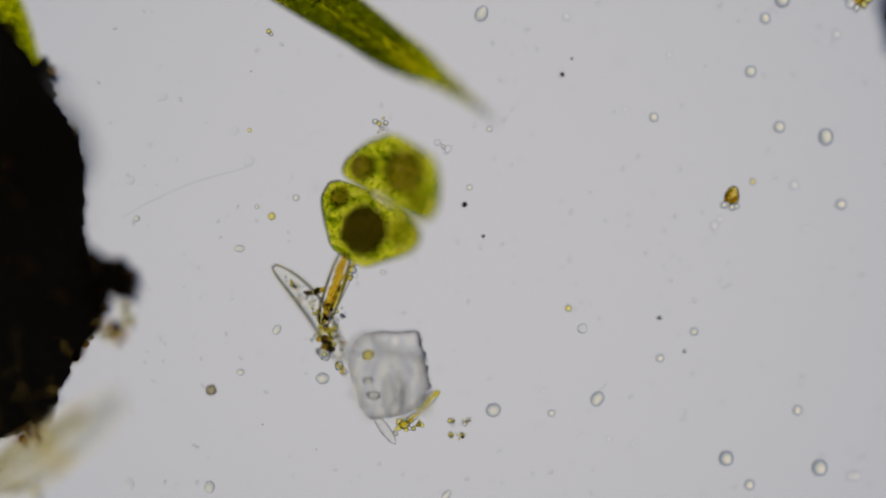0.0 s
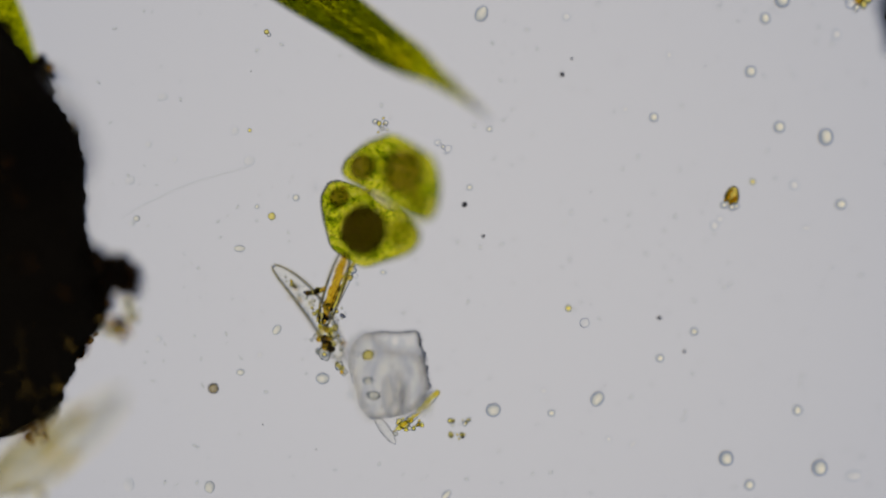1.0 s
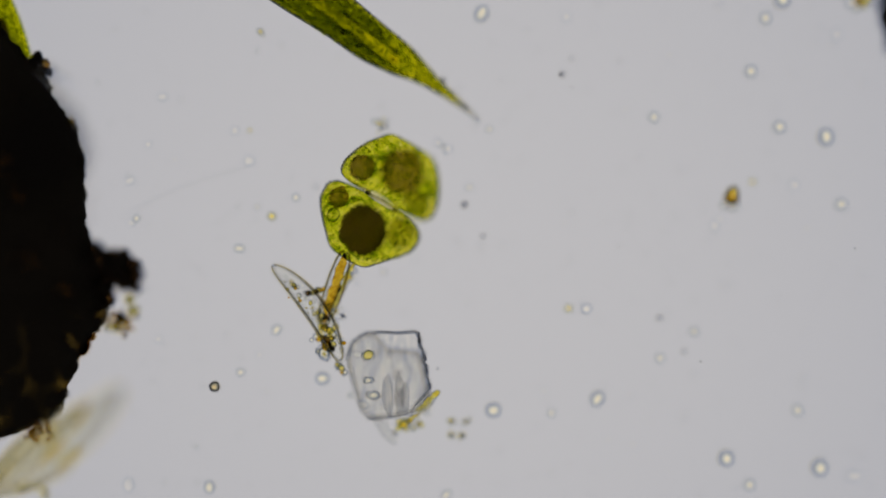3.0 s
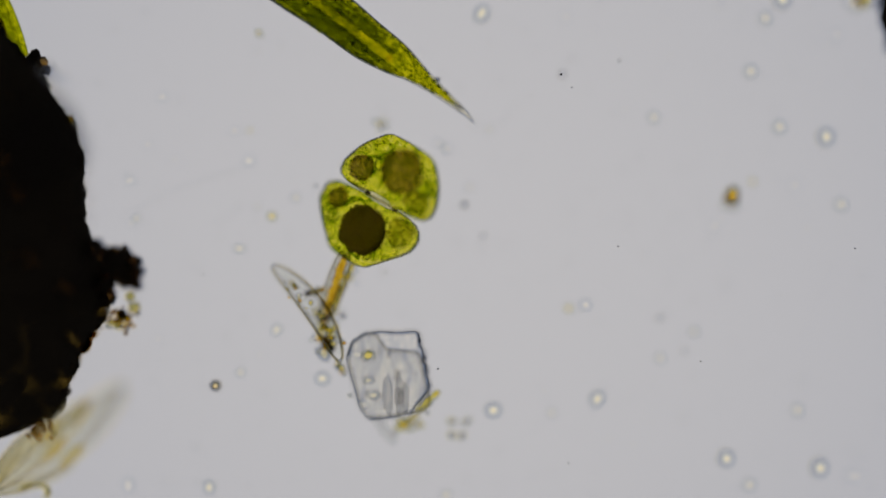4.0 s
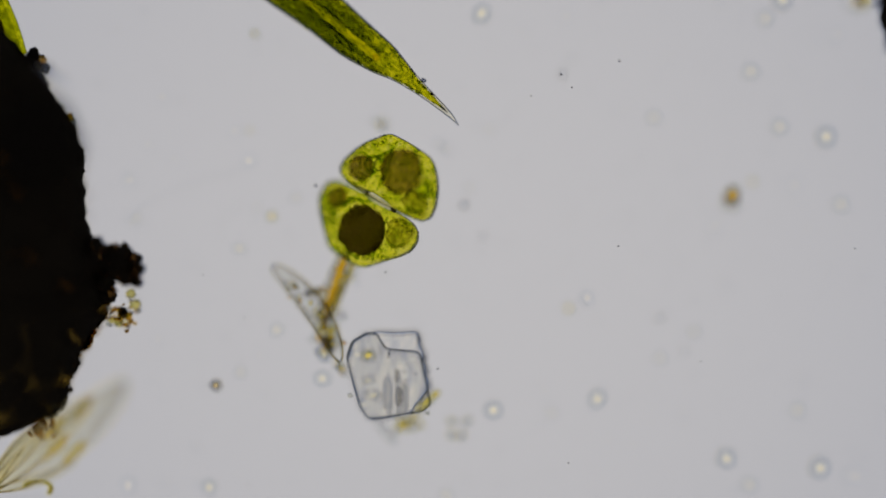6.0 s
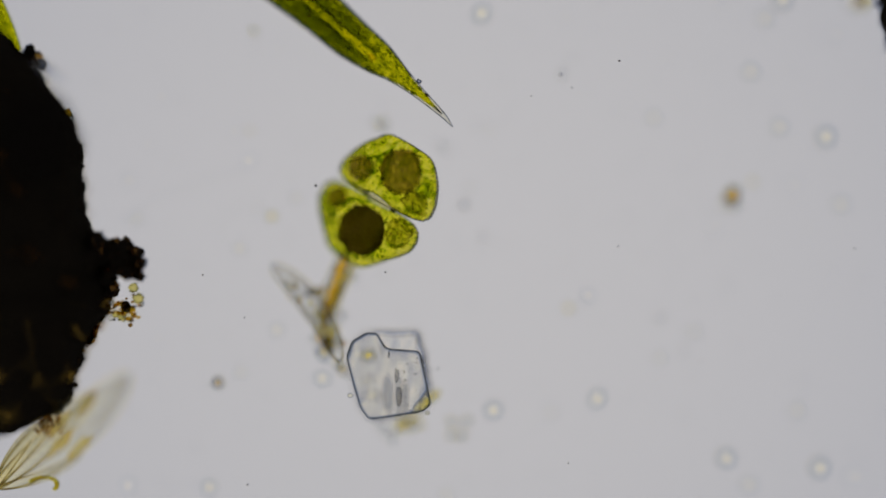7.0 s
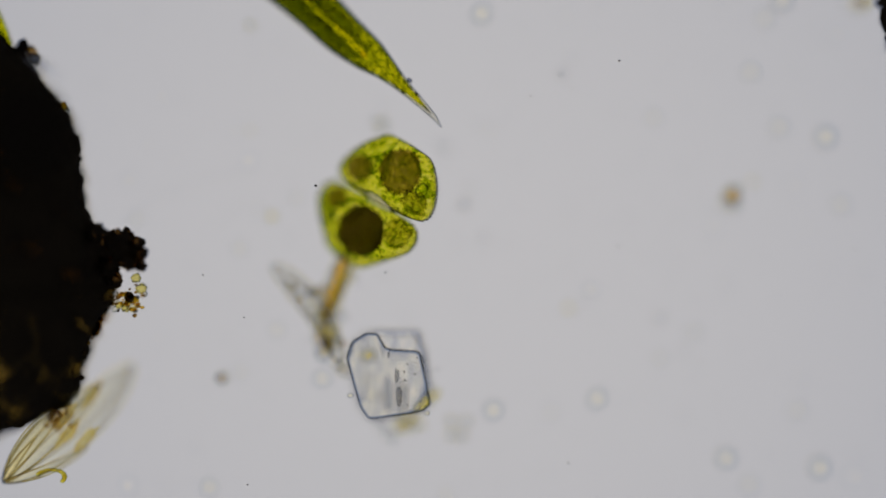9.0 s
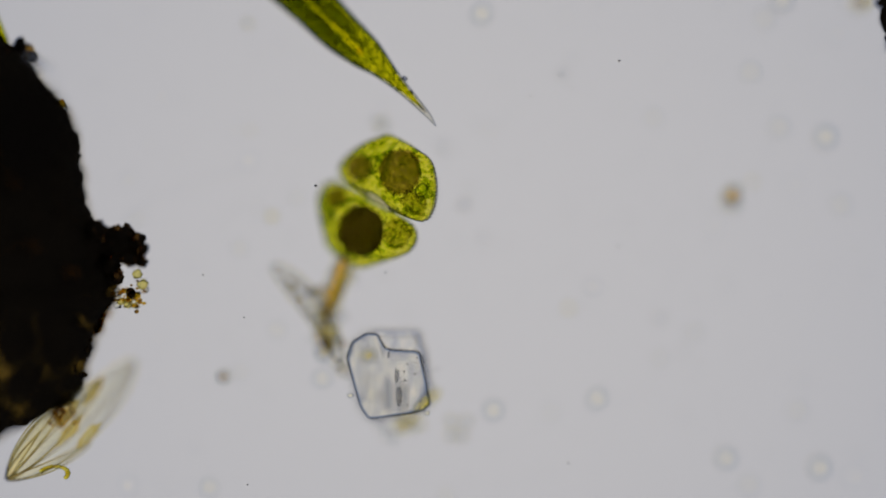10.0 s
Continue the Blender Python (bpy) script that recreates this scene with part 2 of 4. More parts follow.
def debris_clump():
    ob = thing("debris_clump", "large black-brown clump of decayed plant debris, nearly opaque", "debris", at(*PIVOT))
    bm = bmesh.new()
    rings = []
    ys = np.linspace(-40, 797, 300)
    for y in ys:
        xr = clump_right(y)
        end = min(1.0, (y + 62) / 140, (803 - y) / 120)
        xl = -260 + 40 * math.sin(y * 0.011)
        xl = xr + (xl - xr) * max(0.05, end) ** 0.6
        cx, hw = (xl + xr) / 2, (xr - xl) / 2
        top = 210 * max(0.08, end) ** 0.5
        brow = clump_brow(y)
        ring = []
        for k in range(120):
            a = 2 * math.pi * k / 120
            ca, sa = math.cos(a), math.sin(a)
            px = cx + hw * math.copysign(abs(ca) ** 0.42, ca)
            pz = 5 + (top * sa ** 0.85 if sa > 0 else 5 * sa)
            px -= abs(pz - brow) * 0.10 * (1 if ca > 0 else -1)
            ring.append(Vector((px + 2 - PIVOT[0], PIVOT[1] - y, pz)))
        rings.append(ring)
    for share, mat, label in ((rings[:215], M_PEAT, "opaque black humus core"), (rings[209:], M_SOIL, "humus core with thin brown patches")):
        bm = bmesh.new()
        loft(bm, share)
        rough_up(bm, 9, 0.03, 3.0, 6)
        rough_up(bm, 3.5, 0.14, 7.0, 3)
        part("core", bm, mat, ob, label)
    # the hooked arm at the side
    bm = bmesh.new()
    rings = []
    for i in range(40):
        f = i / 39
        cx, cy = 142 + 102 * f, 485 + 36 * f * f
        r = knots(f, [(0, 46), (0.38, 32), (0.6, 27), (0.86, 21), (0.96, 14), (1, 5)])
        rings.append([Vector((cx - PIVOT[0] + 0.25 * r * math.sin(a), PIVOT[1] - cy + r * math.sin(a), 102 + 0.9 * r * math.cos(a)))
                      for a in [2 * math.pi * k / 40 for k in range(40)]])
    loft(bm, rings)
    blob(bm, (205 - PIVOT[0], PIVOT[1] - 488, 92), (30, 26, 26), 0.5, 1.6, 3.0, 4)
    blob(bm, (163 - PIVOT[0], PIVOT[1] - 532, 84), (30, 30, 30), 0.5, 1.6, 6.0, 4)
    rough_up(bm, 11, 0.065, 8.0, 6)
    rough_up(bm, 3, 0.2, 2.0, 3)
    part("arm", bm, M_ARM, ob, "dark hooked outgrowth")
    # a shelf high above the slide
    bm = bmesh.new()
    blob(bm, (88 - PIVOT[0], PIVOT[1] - 266, 270), (64, 70, 40), 0.3, 1.5, 4.0, 4)
    part("upper_lobe", bm, M_DARK, ob)
    rnd = random.Random(5)
    bm = bmesh.new()
    for i in range(40):
        y = rnd.uniform(110, 790)
        r = rnd.choice((2, 2.5, 3, 4))
        blob(bm, (clump_right(y) - PIVOT[0] + rnd.uniform(-9, 0), PIVOT[1] - y, rnd.gauss(clump_brow(y), 15)),
             (r, r * rnd.uniform(0.6, 1.1), r), 0.5, 1.6, i, 1)
    for i in range(80):
        f = rnd.random()
        up = rnd.choice((-1, 1))
        r = rnd.uniform(2, 6)
        blob(bm, (144 + 100 * f - PIVOT[0], PIVOT[1] - (485 + 36 * f * f + up * knots(f, [(0, 44), (0.38, 29), (0.6, 22), (0.92, 15), (1, 5)])), rnd.uniform(86, 118)),
             (r, r, r), 0.5, 1.6, i, 1)
    loose = bmesh.new()
    for i in range(110):
        f = rnd.random()
        a, q = rnd.uniform(0, 6.28), rnd.uniform(0.75, 1.06)
        w = knots(f, [(0, 46), (0.38, 31), (0.6, 25), (0.92, 17), (1, 7)])
        r = rnd.uniform(2.5, 7)
        blob(loose, (144 + 98 * f + 0.3 * w * q * math.sin(a) - PIVOT[0], PIVOT[1] - (485 + 36 * f * f - w * q * math.sin(a)), 104 + w * 0.8 * math.cos(a)),
             (r, r * rnd.uniform(0.6, 1), r * 0.7), 0.5, 1.6, i, 1, a)
    for x0, y0, x1, y1, n in [(24, 748, 74, 790, 26), (130, 590, 168, 640, 30)]:
        for i in range(n):
            x, y, r = rnd.uniform(x0, x1), rnd.uniform(y0, y1), rnd.uniform(4, 10)
            x = min(x, clump_right(y) + 2) if y < 745 else x
            blob(loose, (x - PIVOT[0], PIVOT[1] - y, rnd.uniform(10, 90)), (r, r * rnd.uniform(0.6, 1), r * 0.6), 0.5, 1.5, i, 1, rnd.uniform(0, 3))
    for i in range(70):
        y, r = rnd.uniform(112, 745), rnd.uniform(1.8, 4)
        blob(loose, (clump_right(y) + rnd.gauss(0, 3) - PIVOT[0], PIVOT[1] - y, rnd.gauss(clump_brow(y), 25)), (r, r * rnd.uniform(0.5, 1), r * 0.7), 0.5, 1.5, i, 1, rnd.uniform(0, 3))
    tagged(part("loose_debris", loose, M_THIN, ob, "thin brown see-through humus flakes"), kind="stuff")
    crumbs = part("rim_debris", bm, M_CRUMB, ob, "brown crumbs stuck to the rim")
    tagged(crumbs, kind="stuff")
    for i, (x, y, r, m) in enumerate([(222, 547, 9, M_GOLD), (186, 590, 8, M_GOLD), (196, 598, 7, M_GOLD), (178, 596, 6, M_OIL), (204, 577, 9, M_CRUMB),
                                      (206, 582, 8, M_CRUMB), (214, 584, 7, M_AMBER), (228, 566, 10, M_GOLD), (208, 600, 6, M_GOLD), (232, 576, 6, M_OIL),
                                      (133, 229, 10, M_AMBER), (138, 236, 6, M_OIL), (112, 665, 6, M_CRUMB), (102, 708, 5, M_CRUMB)]):
        bm = bmesh.new()
        blob(bm, (x - PIVOT[0], PIVOT[1] - y, 84 + 6 * math.sin(i)), (r, r * 0.85, r * 0.8), 0.35, 1.3, i, 3)
        part("grain", bm, m, ob)
    for i in range(60):
        bm = bmesh.new()
        r = rnd.uniform(1.8, 5.5)
        blob(bm, (rnd.gauss(202, 13) - PIVOT[0], PIVOT[1] - rnd.gauss(582, 10), rnd.uniform(74, 96)), (r, r * 0.8, r * 0.8), 0.3, 1.4, i, 2)
        part("grain", bm, rnd.choice((M_THIN, M_CRUMB, M_GOLD, M_OIL, M_THIN, M_AMBER)), ob)
    for i, (x, y, r) in enumerate([(78, 113, 11), (88, 125, 11), (95, 138, 9), (80, 134, 12), (70, 122, 12)]):
        bm = bmesh.new()
        blob(bm, (x - PIVOT[0], PIVOT[1] - y, 60), (r, r, r), 0.4, 1.5, i, 3)
        part("grain", bm, M_CRUMB if i % 2 else M_DARK, ob)
    bm = bmesh.new()
    rings = []
    for i in range(12):
        f = i / 11
        r = 1 + 7 * (1 - f)
        rings.append([Vector((92 + 46 * f - PIVOT[0] + 0.6 * r * math.cos(a), PIVOT[1] - 132 - 38 * f + r * math.cos(a), 150 + 60 * f + r * math.sin(a)))
                      for a in [2 * math.pi * k / 16 for k in range(16)]])
    loft(bm, rings)
    part("spine", bm, M_SILICA, ob, "pale glassy spine")
    return ob


def green_cell_behind():
    ob = thing("green_cell", "olive-green algal cell half hidden behind the debris clump", "alga", at(*PIVOT))
    bm = bmesh.new()
    rings = []
    for i in range(50):
        f = i / 49
        cx, cy = -108 + 120 * f, -160 + 290 * f
        r = 70 * max(0.02, math.sin(math.pi * min(1, 0.03 + 0.72 * f))) ** 0.5
        rings.append([Vector((cx - PIVOT[0] + r * math.cos(a), PIVOT[1] - cy + 0.35 * r * math.cos(a), 70 + 0.75 * r * math.sin(a)))
                      for a in [2 * math.pi * k / 40 for k in range(40)]])
    loft(bm, rings)
    inner = bmesh.new()
    loft(inner, [[(p - sum(r, Vector()) / len(r)) * 0.86 + sum(r, Vector()) / len(r) for p in r] for r in rings])
    part("chloroplast_core", inner, M_RIDGE, ob, "darker green inner layer")
    part("chloroplast", bm, M_LEAF, ob)
    bm = bmesh.new()
    blob(bm, (12 - PIVOT[0], PIVOT[1] - 70, 70), (22, 34, 22), 0.2, 1.5, 2, 3)
    part("storage_body", bm, M_PYRENOID, ob, "dark storage body")
    return ob


def boat(a, b, half, deep, bow=0.0, blunt=0.6, shrink=1.0):
    """Rings of a boat-shaped body from a to b."""
    a, b = Vector(a), Vector(b)
    axis = b - a
    side = axis.cross(Vector((0, 0, 1))).normalized()
    up = side.cross(axis).normalized()
    rings = []
    for i in range(41):
        f = 0.5 - 0.5 * math.cos(math.pi * i / 40)
        f = 0.5 + (f - 0.5) * (1 - (1 - shrink) * 0.35)
        w = max(0.02, (4 * f * (1 - f))) ** blunt * shrink
        c = a + axis * f + side * (bow * 4 * f * (1 - f))
        rings.append([c + side * (half * w * math.cos(t)) + up * (deep * w * math.sin(t)) for t in [2 * math.pi * k / 28 for k in range(28)]])
    return rings


def shell_part(parent, a, b, half, deep, bow=0.0, blunt=0.6, label="", mat=None, wall=0.12, name="shell"):
    bm = bmesh.new()
    if wall:
        hollow(bm, boat(a, b, half, deep, bow, blunt), boat(a, b, half, deep, bow, blunt, 1 - wall))
    else:
        loft(bm, boat(a, b, half, deep, bow, blunt))
    return part(name, bm, mat or M_SILICA, parent, label, outward=not wall)


def thread(points, r, sides=8):
    """A thin round thread along a smooth line."""
    bm = bmesh.new()
    pts = [Vector(p) for p in points]
    rings = []
    for i, p in enumerate(pts):
        d = (pts[min(i + 1, len(pts) - 1)] - pts[max(i - 1, 0)]).normalized()
        u = d.cross(Vector((0, 0, 1))).normalized()
        v = u.cross(d)
        rings.append([p + (u * math.cos(t) + v * math.sin(t)) * r for t in [2 * math.pi * k / sides for k in range(sides)]])
    loft(bm, rings)
    return bm


FAN_FOOT = (46.0, 868.0)


def diatom_fan():
    ob = thing("diatom_colony", "fan of pale glassy diatom shells joined at one end", "diatom", at(*FAN_FOOT))

    def loc(x, y, z):
        return (x - FAN_FOOT[0], FAN_FOOT[1] - y, z)

    foot = (-41, 873)
    for x, y, z, half, bow in [(214, 698, 205, 36, 14), (116, 830, 150, 9, 10), (151, 724, 165, 25, -4), (90, 752, 135, 15, -8), (70, 754, 125, 12, -9)]:
        shell_part(ob, loc(*foot, 78), loc(x, y, z), half, half * 0.5, bow, 0.62, mat=M_FILM, wall=0)
        rim = boat(loc(*foot, 78), loc(x, y, z), half, half * 0.5, bow, 0.62)
        for k in (0, 14, 6) if half > 20 else (0, 14):
            part("rib", thread([r[k] for r in rim], 1.8 if half > 20 else 1.5), M_RIB, ob, "fine golden rib")
    for x, y, z, r in [(82, 804, 130, 12), (84, 774, 130, 11), (112, 818, 128, 11), (136, 740, 150, 10)]:
        bm = bmesh.new()
        blob(bm, loc(x, y, z), (r * 2.3, r * 0.7, r * 0.5), 0.6, 1.6, x, 4, 0.72)
        part("plastid", bm, M_GILT, ob, "golden plastid")
    bm = bmesh.new()
    for i in range(14):
        f = i / 13
        ang = 2.8 - 3.6 * f
        blob(bm, loc(42 + 20 * math.cos(ang) + 8 * f, 871 - 11 * math.sin(ang) + 6 * f, 104), (5, 3.6, 4), 0.3, 1.3, i, 2)
    part("hooked_scrap", bm, M_YELLOW, ob, "hooked amber scrap")
    return ob


# ---- the desmid ----
# half-widths of the two semicells on either side of their axis, from the isthmus outwards
SEMICELL = {1: (117.0, [(0, 30), (1.4, 40), (2.4, 70), (4, 84), (8, 91), (13, 95), (26, 96), (47, 90), (76, 75), (100, 55), (111.5, 43), (116, 29), (117, 8)],
                [(0, 30), (1.4, 40), (2.4, 66), (4, 83), (8.5, 95), (22, 103), (38, 102), (62, 94), (84, 82), (106, 64), (113, 53), (116.3, 34), (117, 14)]),
            -1: (123.0, [(0, 30), (1.4, 40), (2.6, 60), (4.5, 80), (7, 92), (12, 100), (23, 107), (43, 107), (60, 99), (80, 83), (99, 66), (113, 54), (119.5, 43), (122.3, 27), (123, 8)],
                 [(0, 30), (1.4, 40), (3, 60), (4.3, 73), (9, 87), (17, 95), (31, 100), (49, 97), (65, 86), (83, 68), (106, 45), (117, 33), (121.5, 21), (123, 8)])}


def semicell_rings(sign, inset=0.0, warts=0.0, base=0.0, bay=0.0):
    """Slices of half a cell, from the isthmus outwards; base: how far from it the slices start."""
    rings = []
    sides = 216 if warts else 96
    tall, left, right = SEMICELL[sign]
    stations = [0.0, 0.7, 1.4, 2.0, 2.6, 3.4] + [4.4 + 1.6 * i for i in range(65)] + [109.5, 111, 112.3, 113.5, 114.6, 115.5, 116.3]
    for v in [q * tall / 116.3 for q in stations[:: 1 if warts else 2]]:
        t = knots(v * 116.3 / tall, [(0, 18), (2.4, 26), (11, 36), (38, 46), (70, 44), (99, 28), (111, 16), (116.3, 4)])
        wl, wr, t = max(2, 0.965 * knots(v, left) - inset), max(2, 0.965 * knots(v, right) - inset), max(2, t - inset)
        y = v + 0.5 + (base + inset * 0.6) * max(0.0, 1 - v / 45) - (inset * (v - 45) / 71 if v > 45 else 0)
        ring = []
        for k in range(sides):
            a = 2 * math.pi * k / sides
            ca, sa = math.cos(a), math.sin(a)
            q = 1 + warts * (0.5 + 0.5 * math.cos(a * 54)) * (0.5 + 0.5 * math.sin(v * 0.95)) * min(1, v / 12)
            u = (wr if ca > 0 else wl) * math.copysign(abs(ca) ** 0.85, ca) * q
            y2 = y + bay * math.exp(-((u / 28) ** 2)) * max(0.0, 1 - v / 40)
            ring.append(Vector((u, sign * y2, t * math.copysign(abs(sa) ** 0.9, sa) * q)))
        rings.append(ring)
    return rings


RIBBONS = {1: [(-8, 16, -20, 104, 3.5), (-30, 12, -82, 22, 3), (-44, 62, -12, 108, 3), (58, 78, 20, 106, 3)],
           -1: [(-26, 12, -74, 66, 4), (34, 14, 44, 98, 3.5), (-52, 12, -92, 40, 3), (-46, 84, 20, 108, 3.5), (52, 56, 84, 40, 3)]}
ARCS = {1: [(66, 70, 13, -120, 110), (-36, 54, 15, 40, 320), (-56, 36, 27, -10, 150)],
        -1: [(-68, 60, 15, 60, 330), (-30, 30, 18, 20, 200)]}
VACUOLES = {1: [(-24, 60, 11), (70, 60, 12)], -1: [(-62, 62, 12), (30, 92, 8)]}


def desmid():
    ob = thing("desmid", "bright yellow-green desmid of two facing semicells with dark round bodies", "alga", at(672, 355, 62))
    rnd = random.Random(11)
    spots = {1: [(19, 69, 38, 40, M_OLIVE, "storage_body"), (-56, 36, 22, 23, M_OLIVE, "storage_body"), (66, 33, 24, 19, M_GREYBODY, "granular_body")],
             -1: [(3, 58, 43, 43, M_PYRENOID, "storage_body"), (-71, 33, 17, 19, M_OLIVE, "storage_body"), (65, 30, 24, 26, M_GREYBODY, "granular_body")]}
    for sign in (1, -1):
        bm = bmesh.new()
        hollow(bm, semicell_rings(sign, 0.0, 0.03), semicell_rings(sign, 1.2))
        wall = part("semicell", bm, M_DESMID_WALL, ob, "clear warty cell wall", outward=False)
        bm = bmesh.new()
        loft(bm, semicell_rings(sign, 1.4, 0.0, 0.2, 9.5))
        rough_up(bm, 1.6, 0.06, 2.0 + sign, 3)
        part("chloroplast", bm, M_GREEN, wall, "yellow-green lobed chloroplast")
        for u, v, ru, rv, mat, nm in spots[sign]:
            bm = bmesh.new()
            if mat is M_GREYBODY:
                blob(bm, (u, sign * v, 8), (ru, rv, 8), 0.5, 1.5, u, 4)
                for i in range(40):
                    a, f, r = rnd.uniform(0, 6.28), rnd.random() ** 0.5, rnd.uniform(1.2, 3.4)
                    blob(bm, (u + ru * f * math.cos(a), sign * v + rv * f * math.sin(a), rnd.uniform(2, 22)), (r, r, r), 0.2, 1.2, i, 1)
                part(nm, bm, mat, wall, "grey-green heap of granules")
                continue
            lift, flat = (18, 0.5) if ru > 30 else (8, 0.6)
            for q in (1.02, 0.94):
                blob(bm, (u, sign * v, lift), (ru * q, rv * q, min(ru, rv) * flat * q), 0.13, 2.4, u + q, 5)
            rough_up(bm, 2.6, 0.12, u, 4)
            part(nm, bm, M_BODY if mat is M_PYRENOID else M_PALE_BODY, wall, "dark olive round storage body")
            bm = bmesh.new()
            for i in range(int(ru * 1.2)):
                a, f, r = rnd.uniform(0, 6.28), rnd.gauss(1.04, 0.05), rnd.uniform(1.2, 2.6)
                blob(bm, (u + ru * f * math.cos(a), sign * v + rv * f * math.sin(a), lift + rnd.uniform(-0.3, 0.3) * ru), (r, r, r), 0.3, 1.3, i, 1)
            tagged(part("granules", bm, M_GREYBODY, wall), kind="stuff")
        for u0, v0, u1, v1, half in RIBBONS[sign]:
            bm = bmesh.new()
            loft(bm, boat((u0, sign * v0, 14), (u1, sign * v1, 14), half, 5, 5, 0.4))
            rough_up(bm, 1.6, 0.1, u1, 3)
            part("ribbon", bm, M_RIBBON, wall, "darker green chloroplast ribbon")
        for u, v, r, a0, a1 in ARCS[sign]:
            bm = thread([(u + r * math.cos(radians(a0 + (a1 - a0) * i / 20)), sign * v + r * math.sin(radians(a0 + (a1 - a0) * i / 20)), 15) for i in range(21)], 2.6, 10)
            rough_up(bm, 1.2, 0.12, u, 3)
            part("ribbon", bm, M_RIBBON, wall, "curled darker green chloroplast ribbon")
        for u, v, r in VACUOLES[sign]:
            bm = bmesh.new()
            blob(bm, (u, sign * v, 16), (r, r * 1.1, r * 0.8), 0.1, 1.5, u, 3)
            part("vacuole", bm, M_VACUOLE, wall, "clear round vacuole")
        bm = bmesh.new()
        for i in range(230):
            v = rnd.uniform(6, 112)
            a = rnd.uniform(0, 2 * math.pi)
            w = knots(v, SEMICELL[sign][2 if math.cos(a) > 0 else 1]) - 7
            rr = rnd.uniform(0.45, 0.98) if rnd.random() < 0.4 else rnd.uniform(0.9, 0.98)
            r = rnd.uniform(1.2, 3.0)
            blob(bm, (w * rr * math.cos(a), sign * v, 36 * rr * math.sin(a) * (1 - abs(v - 50) / 110)), (r, r, r), 0, 1, i, 1)
        granules = part("granules", bm, M_GRANULE, wall)
        tagged(granules, kind="stuff")
    for u in (-28, 32):
        bm = bmesh.new()
        blob(bm, (u, 1 if u < 0 else -2, 0), (6, 5, 5), 0.2, 2, u, 2)
        part("granule", bm, M_PYRENOID, ob, "dark granule at the isthmus")
    return ob


# ---- the crescent alga ----
def crescent_rings(inset, s0, s1, n, flat=1.0):
    rings = []
    for i in range(n):
        s = s0 + (s1 - s0) * i / (n - 1)
        h = knots(s, [(0, 1.0), (12, 3.2), (25, 5.0), (75, 9.8), (100, 13), (139, 20.5), (180, 31), (245, 38.5), (310, 41.5), (400, 46), (560, 49), (700, 45),
                      (820, 34), (900, 20), (950, 10), (980, 2)])
        c = knots(s, [(0, 0), (25, -4.5), (75, -6.5), (100, -7), (139, -7.7), (180, -5.5), (245, -1.5), (310, -3), (400, 0), (560, 6), (980, 70)])
        h = max(0.6, h - inset)
        rise = knots(s, [(0, 38), (120, 30), (240, 12), (360, 0), (980, 0)])
        rings.append([Vector((-s, -c + h * math.cos(a), rise + h * 0.92 * math.sin(a))) for a in [2 * math.pi * k / 48 for k in range(48)]])
    return rings


